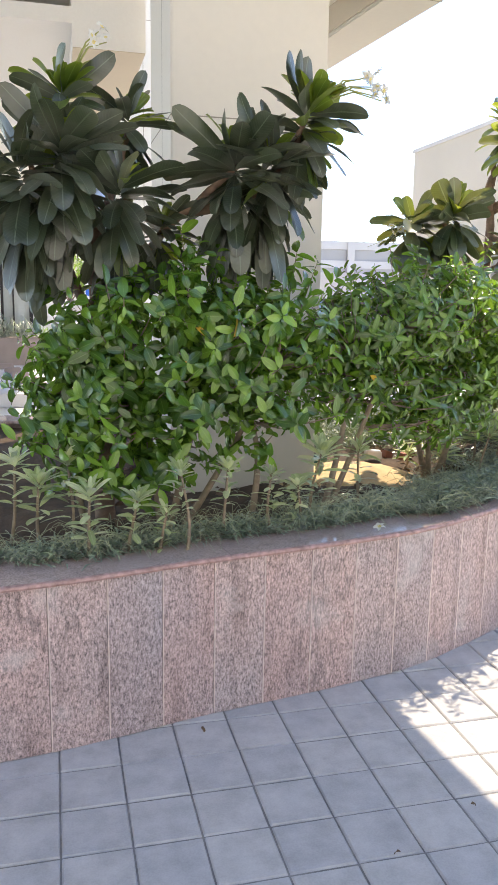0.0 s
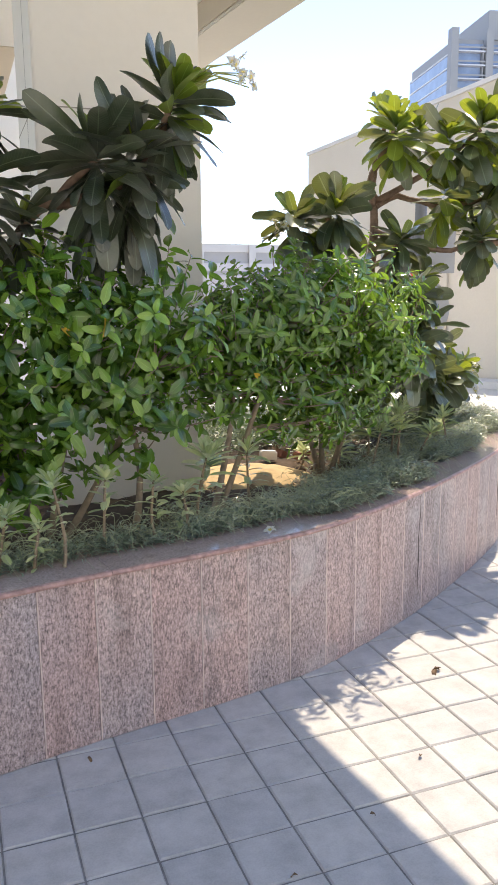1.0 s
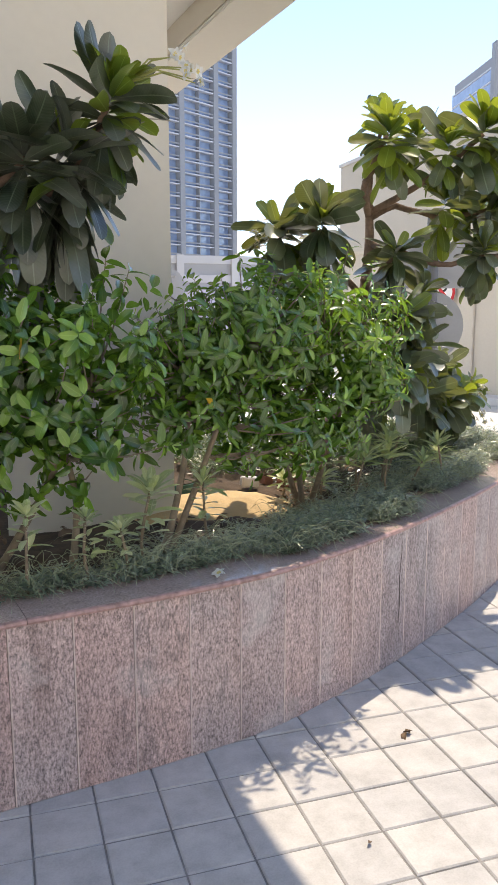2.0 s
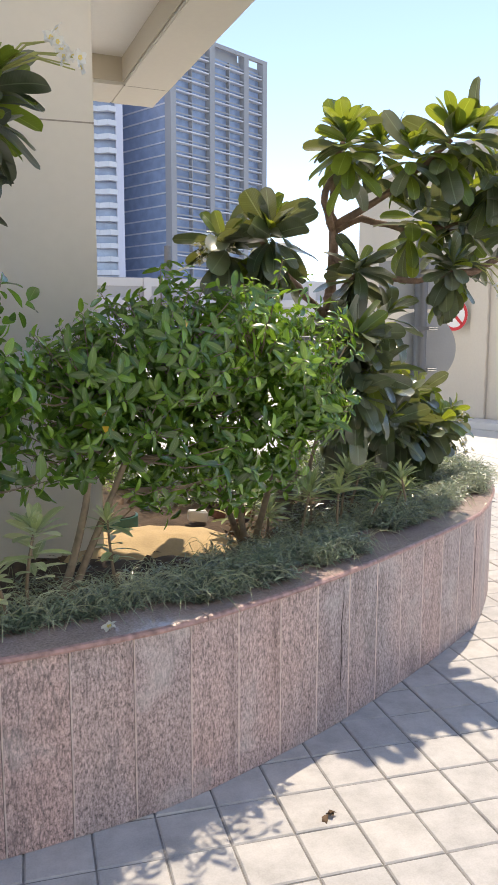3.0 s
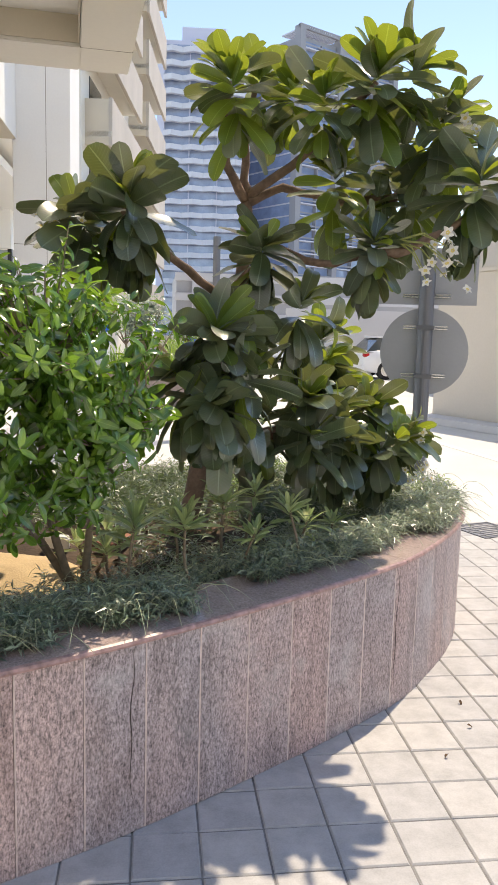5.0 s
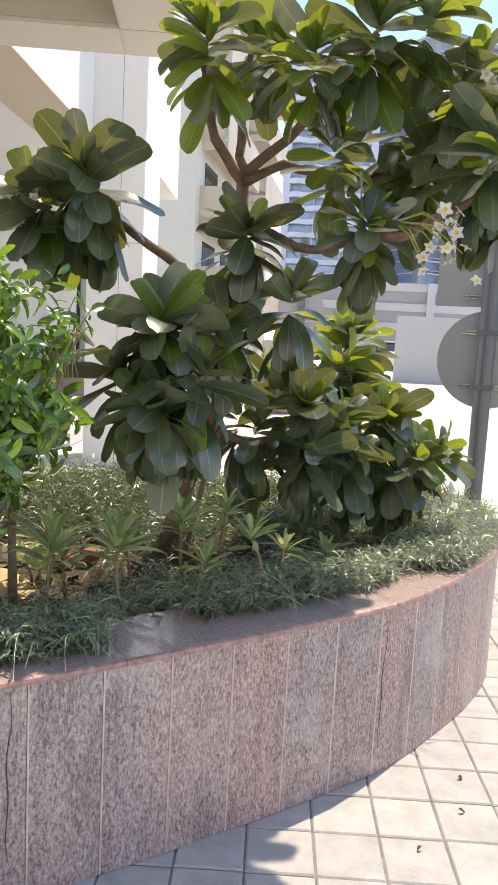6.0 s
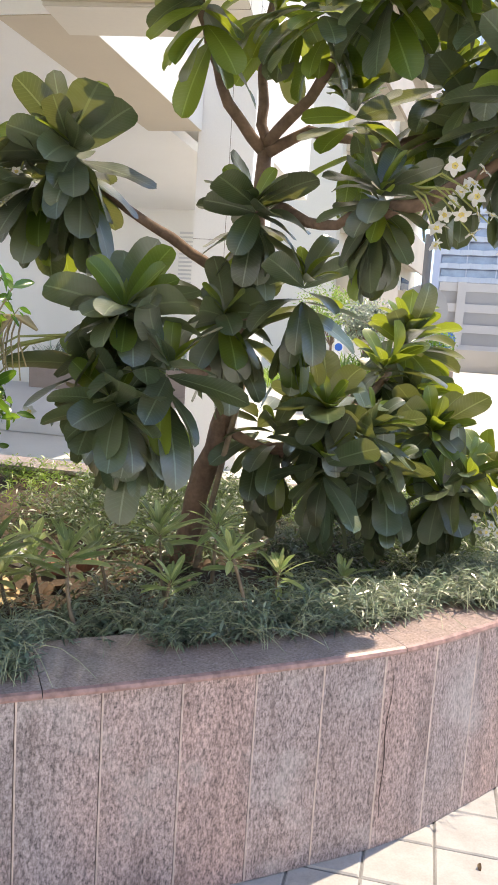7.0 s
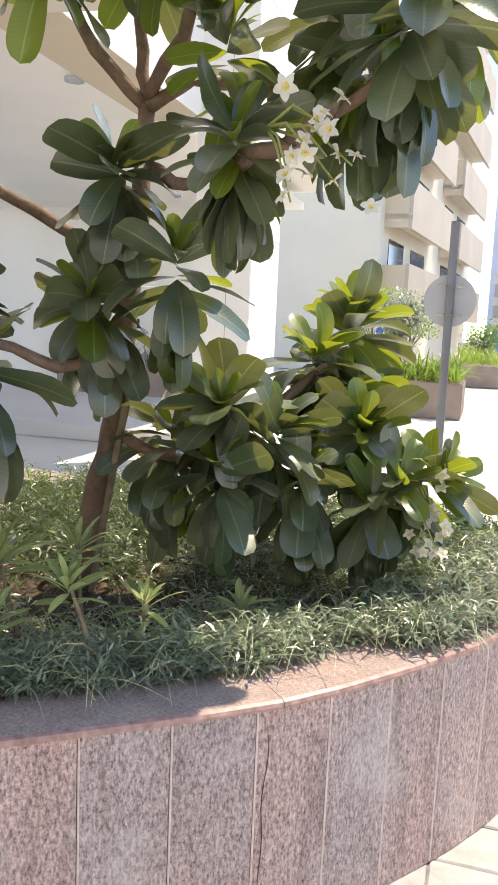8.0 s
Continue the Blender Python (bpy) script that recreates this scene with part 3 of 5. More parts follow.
part("roof_block", boxed(16, 26, 2, 12, H, H + 2.6), TOWER_GREY, big)
for i in range(18):
    part("pergola_slat", boxed(0.6 + i * 0.75, 0.9 + i * 0.75, -0.3, 9, H + 1.5, H + 1.9), TOWER_PALE, big)
pale, H2 = slab_tower("apartment_tower", (3.2, 205.0), -4, 21.5, 25, 22, 3.3, "pale lilac apartment tower with zigzag balcony fronts", TOWER_LILAC, TOWER_PALE, HAZE_PALED_GLASS, (0.0, 1.0), zig=1.5)
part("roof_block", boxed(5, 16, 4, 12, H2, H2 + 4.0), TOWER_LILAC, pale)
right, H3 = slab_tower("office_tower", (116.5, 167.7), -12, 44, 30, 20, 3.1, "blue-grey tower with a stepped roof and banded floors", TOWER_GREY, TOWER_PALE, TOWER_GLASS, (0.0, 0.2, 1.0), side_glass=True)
part("roof_block", boxed(8.8, 43, 1, 24, H3, H3 + 6.5), TOWER_GREY, right)

# ---------------------------------------------------------------- across the drive
side = thing("boundary_wall", pose(7.35, 14.8, 0, 0, 0, -66.6), "plain beige rendered boundary wall with a low kerb", "wall", kind="structure")
part("wall", boxed(0, 14, 0, 0.3, -0.03, 2.62, 0.01), BEIGE, side)
part("coping", boxed(-0.02, 14, -0.03, 0.33, 2.62, 2.70, 0.01), BEIGE, side)
part("kerb", boxed(-0.1, 14, -0.55, -0.02, -0.03, 0.10, 0.015), BAND, side)
part("pier", boxed(2.6, 2.95, -0.06, -0.004, 0.1, 2.62, 0.01), BEIGE, side)
block = thing("pavilion_block", (11.5, 13.0, 0), "plain beige flat-roofed block behind the boundary wall", "building")
part("wall", boxed(0, 14, 0, 11.4, 0, 6.1), BEIGE, block)
part("roof_edge", boxed(-0.05, 14.1, -0.1, 11.45, 6.1, 6.2), BAND, block)
garage = thing("parking_garage", (3.6, 52, 0), "grey parking garage with pale horizontal bands", "building")
part("wall", boxed(0, 34, 0, 12, 0, 5.2), GREY_PAINT, garage)
for i in range(4):
    part("band", boxed(-0.1, 34, -0.12, 0, 0.9 + i * 1.25, 1.4 + i * 1.25), BAND, garage)
for i in range(9):
    part("pier", boxed(1.0 + i * 3.8, 1.5 + i * 3.8, -0.25, -0.13, 0, 5.2), BAND, garage)
tagged(part("low_wall", boxed(2.0, 34, 45, 45.4, -0.03, 1.15, 0.02), BEIGE, None, "low cream wall along the far road", kind="structure"), category="wall")
tagged(part("ribbed_wall", boxed(7.3, 15.0, 31.0, 31.3, -0.03, 2.45, 0.01), BAND, None, "pale ribbed service wall", kind="structure"), category="wall")


def lettering(body, size, mat, parent, m):
    """Raised characters in the built-in font, as a mesh."""
    cu = bpy.data.curves.new("lettering", "FONT")
    cu.body, cu.size, cu.extrude, cu.align_x, cu.align_y = body, size, 0.002, "CENTER", "CENTER"
    tmp = new("lettering_curve", cu)
    me = bpy.data.meshes.new_from_object(tmp)
    bpy.data.objects.remove(tmp)
    me.materials.clear()
    me.materials.append(mat)
    ob = part("lettering", me, mat, parent)
    ob.matrix_local = m
    return ob


def round_sign(at, turn, r, zc, plate, label, group):
    """The back of a round traffic sign, strapped to its post."""
    s = thing("traffic_sign", pose(at[0], at[1], -0.02, 0, 0, turn), label, "traffic sign", group)
    part("post", disc(bmesh.new(), 0.052, zc + 0.95, pose(0, 0, (zc + 0.95) / 2), 20), POLE, s, smooth=False)
    face = part("disc", disc(bmesh.new(), r, 0.006, pose(0, 0.072, zc, 90)), SIGN_GREY, s, "round grey sign back")
    for z in (zc + r * 0.55, zc - r * 0.55):
        for dz in (-0.008, 0.008):
            part("strap", boxed(-r * 0.5, r * 0.5, 0.053, 0.069, z + dz - 0.004, z + dz + 0.004), STEEL, face)
        part("clamp", boxed(-0.06, 0.06, -0.058, 0.055, z - 0.014, z + 0.014, 0.004), POLE, face)
    if plate:
        pl = part("plate", boxed(-0.33, 0.33, 0.069, 0.075, zc + r + 0.02, zc + r + 0.40, 0.002), SIGN_GREY, s, "square grey sign back")
        for dz in (-0.008, 0.008):
            part("strap", boxed(-0.16, 0.16, 0.053, 0.068, zc + r + 0.08 + dz - 0.004, zc + r + 0.08 + dz + 0.004), STEEL, pl)
    return s


round_sign((4.05, 6.13), -20, 0.298, 1.42, True, "round grey sign back on a dark post with a square plate", "sign backs")
round_sign((3.10, 12.3), 2, 0.32, 1.90, False, "round pale grey sign back on a thin post", "sign backs")

np_sign = thing("no_parking_sign", pose(8.17, 12.61, 1.86, 0, 0, -66.6), "round no-parking sign fixed on the beige wall", "traffic sign")
part("face", disc(bmesh.new(), 0.265, 0.012, pose(0, -0.012, 0, 90)), SIGN_WHITE, np_sign)
bm = bmesh.new()
rg = [[bm.verts.new((r * math.cos(t), y, r * math.sin(t))) for t in (2 * math.pi * k / 40 for k in range(40))] for r, y in ((0.27, -0.02), (0.27, -0.026), (0.215, -0.026), (0.215, -0.02))]
for k in range(40):
    for a in range(4):
        bm.faces.new((rg[a][k], rg[a][(k + 1) % 40], rg[(a + 1) % 4][(k + 1) % 40], rg[(a + 1) % 4][k]))
part("red_ring", bm, SIGN_RED, np_sign)
part("red_bar", boxed(-0.235, 0.235, -0.026, -0.021, -0.026, 0.026, m=pose(0, 0, 0, 0, 45, 0)), SIGN_RED, np_sign)
lettering("P", 0.40, BLACK, np_sign, pose(0, -0.0195, 0, 90))
sp = thing("speed_sign", pose(7.6, 42.0, 0), "small round speed limit sign on a thin post", "traffic sign")
part("post", disc(bmesh.new(), 0.04, 2.0, pose(0, 0, 1.0), 12), POLE, sp)
part("face", disc(bmesh.new(), 0.26, 0.02, pose(0, -0.06, 1.75, 90)), SIGN_WHITE, sp)
lettering("20", 0.27, BLACK, sp, pose(0, -0.075, 1.75, 90))
bs = thing("blue_sign", pose(0.95, 22.0, 0), "white post sign with two round blue symbols", "traffic sign")
part("board", boxed(-0.12, 0.12, -0.03, 0.03, 0.2, 1.75, 0.01), SIGN_WHITE, bs)
for z in (1.5, 1.18):
    part("symbol", disc(bmesh.new(), 0.10, 0.012, pose(0, -0.035, z, 90), 24), SIGN_BLUE, bs, "round blue symbol")
bs2 = thing("blue_sign", pose(4.0, 40.0, 0), "round blue mandatory sign by the far planting", "traffic sign")
part("post", disc(bmesh.new(), 0.05, 2.0, pose(0, 0, 1.0), 12), POLE, bs2)
part("symbol", disc(bmesh.new(), 0.4, 0.03, pose(0, -0.07, 1.6, 90), 24), SIGN_BLUE, bs2)
part("symbol", disc(bmesh.new(), 0.4, 0.03, pose(0, -0.07, 0.78, 90), 24), SIGN_BLUE, bs2)


def car(at, turn, label, paint, size=1.0):
    """A hatchback: lofted body with a glass house, wheels, lamps and plate bar; its rear towards -y."""
    c = thing("car", pose(at[0], at[1], -0.02, 0, 0, turn) @ Matrix.Scale(size, 4), label, "car", "parked cars")
    bm, secs = bmesh.new(), []
    for y, z0, z1, w in ((-2.1, 0.45, 0.75, 0.72), (-2.05, 0.30, 0.98, 0.84), (-1.6, 0.22, 1.02, 0.89), (-0.4, 0.20, 0.98, 0.91), (0.9, 0.20, 0.94, 0.90), (1.7, 0.24, 0.84, 0.86), (2.1, 0.34, 0.70, 0.74)):
        secs.append([bm.verts.new((x, y, z)) for x, z in ((-w, z0 + 0.08), (-w * 0.94, z0), (w * 0.94, z0), (w, z0 + 0.08), (w * 1.01, (z0 + z1) / 2 + 0.08), (w * 0.95, z1 - 0.03), (w * 0.85, z1), (-w * 0.85, z1), (-w * 0.95, z1 - 0.03), (-w * 1.01, (z0 + z1) / 2 + 0.08))])
    for a, b in zip(secs, secs[1:]):
        for k in range(10):
            bm.faces.new((a[k], a[(k + 1) % 10], b[(k + 1) % 10], b[k]))
    bm.faces.new(secs[0][::-1]), bm.faces.new(secs[-1])
    body = part("body", bm, paint, c, smooth=True)
    bm, secs = bmesh.new(), []
    for y, w, z in ((-2.0, 0.80, 0.96), (-1.55, 0.64, 1.40), (-1.0, 0.64, 1.47), (0.1, 0.63, 1.44), (0.95, 0.78, 0.93)):
        secs.append([bm.verts.new((-0.84, y, 0.93)), bm.verts.new((-w, y, z)), bm.verts.new((w, y, z)), bm.verts.new((0.84, y, 0.93))])
    for a, b in zip(secs, secs[1:]):
        for k in range(3):
            bm.faces.new((a[k], b[k], b[k + 1], a[k + 1]))
    part("glass_house", bm, DARK_GLASS, body, "dark tinted windows")
    part("roof", boxed(-0.64, 0.64, -1.6, 0.15, 1.43, 1.50, 0.03), paint, body)
    for x in (-0.72, 0.72):
        part("tail_lamp", boxed(x - 0.12, x + 0.12, -2.09, -1.9, 0.76, 0.92, 0.02), LENS_RED, body)
    part("bumper", boxed(-0.8, 0.8, -2.16, -1.95, 0.30, 0.52, 0.04), paint, body)
    part("plate_bar", boxed(-0.25, 0.25, -2.125, -2.1, 0.58, 0.68), SIGN_WHITE, body)
    for x in (-0.80, 0.80):
        for y in (-1.3, 1.35):
            w = part("wheel", disc(bmesh.new(), 0.32, 0.2, pose(x, y, 0.32, 0, 90), 28), RUBBER, c)
            part("rim", disc(bmesh.new(), 0.2, 0.215, pose(x, y, 0.32, 0, 90), 20), STEEL, w)
    return c


car((11.4, 28.2), -84, "white hatchback parked before the pale ribbed wall", CAR_WHITE)
car((8.6, 43.0), 8, "white car parked on the far road", CAR_WHITE)
car((10.9, 43.2), 8, "dark car parked on the far road", BLACK)


# ---------------------------------------------------------------- frangipani trees
OLD = [leaf_mesh("leaf", LEAF_OLD, L, W, d, f, 0.72, rows=10, wave=w, seed=i, blunt=2.5) for i, (L, W, d, f, w) in enumerate(((0.25, 0.112, 0.35, 0.18, 0.06), (0.23, 0.108, 0.7, 0.25, 0.08), (0.28, 0.108, 0.25, 0.10, 0.1), (0.21, 0.104, 0.9, 0.15, 0.06), (0.25, 0.120, 0.5, 0.08, 0.12)))]
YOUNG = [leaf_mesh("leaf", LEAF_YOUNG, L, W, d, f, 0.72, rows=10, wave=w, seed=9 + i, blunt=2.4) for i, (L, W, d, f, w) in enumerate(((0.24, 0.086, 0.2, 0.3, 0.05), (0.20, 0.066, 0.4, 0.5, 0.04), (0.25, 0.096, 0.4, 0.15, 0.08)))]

LONG = [leaf_mesh("leaf", LEAF_DUSTY_SHADE, L, W, d, f, 0.68, rows=10, wave=w, seed=20 + i, blunt=2.4) for i, (L, W, d, f, w) in enumerate(((0.30, 0.080, 0.3, 0.15, 0.08), (0.27, 0.078, 0.6, 0.2, 0.1), (0.32, 0.074, 0.15, 0.1, 0.12), (0.28, 0.086, 0.45, 0.08, 0.14)))]


def flower_mesh():
    bm = bmesh.new()
    for k in range(5):
        m = Matrix.Rotation(2 * math.pi * k / 5, 4, "Z") @ Matrix.Rotation(radians(22), 4, "X")
        rows = []
        for i in range(5):
            s = i / 4
            w = 0.0125 * math.sin(math.pi * (0.12 + 0.83 * s) ** 1.15) + 0.001
            rows.append([bm.verts.new(m @ Vector((q * w, 0.003 + 0.034 * s, 0.004 * abs(q) - 0.012 * s * s + 0.004 * q * s))) for q in (-1, 0, 1)])
        for i in range(4):
            for j in range(2):
                f = bm.faces.new((rows[i][j], rows[i][j + 1], rows[i + 1][j + 1], rows[i + 1][j]))
                f.material_index = 1 if i == 0 else 0
    g = bmesh.ops.create_cone(bm, cap_ends=False, segments=6, radius1=0.0015, radius2=0.004, depth=0.02, matrix=Matrix.Translation((0, 0, -0.009)))
    return mesh_of("flower", bm, [PETAL, PETAL_EYE], True)


FLOWER = flower_mesh()


def rosette(tree, tip, lean, n, seed, young=0.3, size=1.0, joined=None, hang=1.0, old=None):
    """A whorl of leaves at a branch tip: fresh ones fanned upwards, old ones hanging in a skirt, their faces outwards."""
    rng = random.Random(seed)
    tip = Vector(tip)
    axis = Vector(lean).normalized()
    tilt = Vector((0, 0, 1)).rotation_difference(axis).to_matrix()
    fresh = 0.10 + young * 0.45
    n, size = int(n * (1.9 if old else 1.3)), size * (0.84 if old else 0.90)
    inv = tree.matrix_world.inverted()
    for k in range(n):
        f = (k + 0.5) / n
        az = radians(k * 137.5 + rng.uniform(-25, 25))
        g = max(0.0, (f - fresh) / (1 - fresh))
        side = Vector((math.cos(az), math.sin(az), 0))
        if g <= 0:
            pitch, grow, drop = radians(rng.uniform(28, 76)), rng.uniform(0.5, 0.9), 0.0
        else:
            pitch, grow, drop = radians(44 - 62 * g ** 0.8 + rng.uniform(-16, 16)), rng.uniform(0.82, 1.12), (0.20 + 0.35 * max(0.0, hang - 1.0)) * g * rng.uniform(0.6, 1.1)
        out = tilt @ side
        d = out * math.cos(pitch) + axis * math.sin(pitch)
        d = d.lerp(Vector((0, 0, -1)), min(0.9, 0.82 * hang * (1 - 0.4 * young) * g ** 0.75) * rng.uniform(0.7, 1.1)).normalized()
        face = out * 0.75 + Vector((0, 0, 0.65)) if g > 0 else axis * 0.9 - out * 0.5
        face = (face - d * face.dot(d)).normalized()
        x = d.cross(face)
        m = Matrix((x, d, face)).transposed().to_4x4()
        m = Matrix.Translation(tip - axis * drop * size) @ m @ Matrix.Rotation(radians(rng.gauss(0, 17)), 4, "Y") @ Matrix.Scale(size * grow, 4)
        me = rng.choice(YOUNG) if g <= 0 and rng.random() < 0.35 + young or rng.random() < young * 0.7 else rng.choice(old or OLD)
        if joined is not None:
            joined[me.materials[0].name].append(m)
        else:
            part("leaf", me, None, tree).matrix_local = inv @ m


def blossoms(tree, at, n, spread, seed, stalks=True, root=None):
    rng = random.Random(seed)
    at = Vector(at)
    root = Vector(root or at + Vector((0, 0.06, -0.05)))
    inv = tree.matrix_world.inverted()
    for k in range(n):
        p = at + Vector([rng.gauss(0, spread) for _ in range(3)])
        ob = part("flower", FLOWER, None, tree)
        d = Vector((rng.uniform(-0.8, 0.8), rng.uniform(-1.2, 0.1), rng.uniform(-0.3, 0.9)))
        ob.matrix_local = inv @ Matrix.Translation(p) @ d.to_track_quat("Z", "Y").to_matrix().to_4x4() @ Matrix.Rotation(rng.uniform(0, 6), 4, "Z") @ Matrix.Scale(rng.uniform(0.5, 0.66), 4)
        if k % 2 == 0 and stalks:
            bm = tube([root, root.lerp(p, 0.5) + Vector((0, 0, 0.03)), p - d.normalized() * 0.018], [0.0045, 0.003, 0.002], 5)
            st = part("flower_stalk", bm, STALK, tree)
            st.matrix_local = inv
    return tree


def frangipani(at, label, trunk, limbs, whorls, bunches, seed, old=None):
    tree = thing("frangipani_tree", at, label, "tree", "frangipani trees")
    inv = tree.matrix_world.inverted()

    def limb(name, pts, r0, r1, n, sd):
        P = curve_pts(pts, n)
        rng = random.Random(sd)
        P = [P[0]] + [p + Vector([rng.uniform(-0.008, 0.008) for _ in range(3)]) for p in P[1:-1]] + [P[-1]]
        ob = part(name, tube(P, [r0 + (r1 - r0) * i / n for i in range(n + 1)], 9, 0.10, sd), BARK, tree, smooth=True)
        ob.matrix_local = inv
    limb("trunk", trunk, 0.048, 0.024, 14, seed)
    for i, pts in enumerate(limbs):
        limb("limb", pts, 0.021, 0.011, 10, seed + i)
    far = {LEAF_OLD.name: [], LEAF_YOUNG.name: []}
    for i, (tip, lean, n, young, size, hang, near) in enumerate(whorls):
        rosette(tree, tip, lean, n, seed * 31 + i, young, size, None if near else far, hang, old)
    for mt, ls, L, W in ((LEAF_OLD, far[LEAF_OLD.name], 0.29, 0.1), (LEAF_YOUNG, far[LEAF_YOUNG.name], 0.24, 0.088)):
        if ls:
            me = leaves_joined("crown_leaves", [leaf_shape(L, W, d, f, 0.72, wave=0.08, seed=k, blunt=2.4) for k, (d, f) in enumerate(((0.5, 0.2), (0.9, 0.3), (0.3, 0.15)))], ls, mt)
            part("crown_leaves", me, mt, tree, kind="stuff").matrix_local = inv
    for i, (p, n, spread, root) in enumerate(bunches):
        blossoms(tree, p, n, spread, seed * 7 + i, True, root)
    return tree


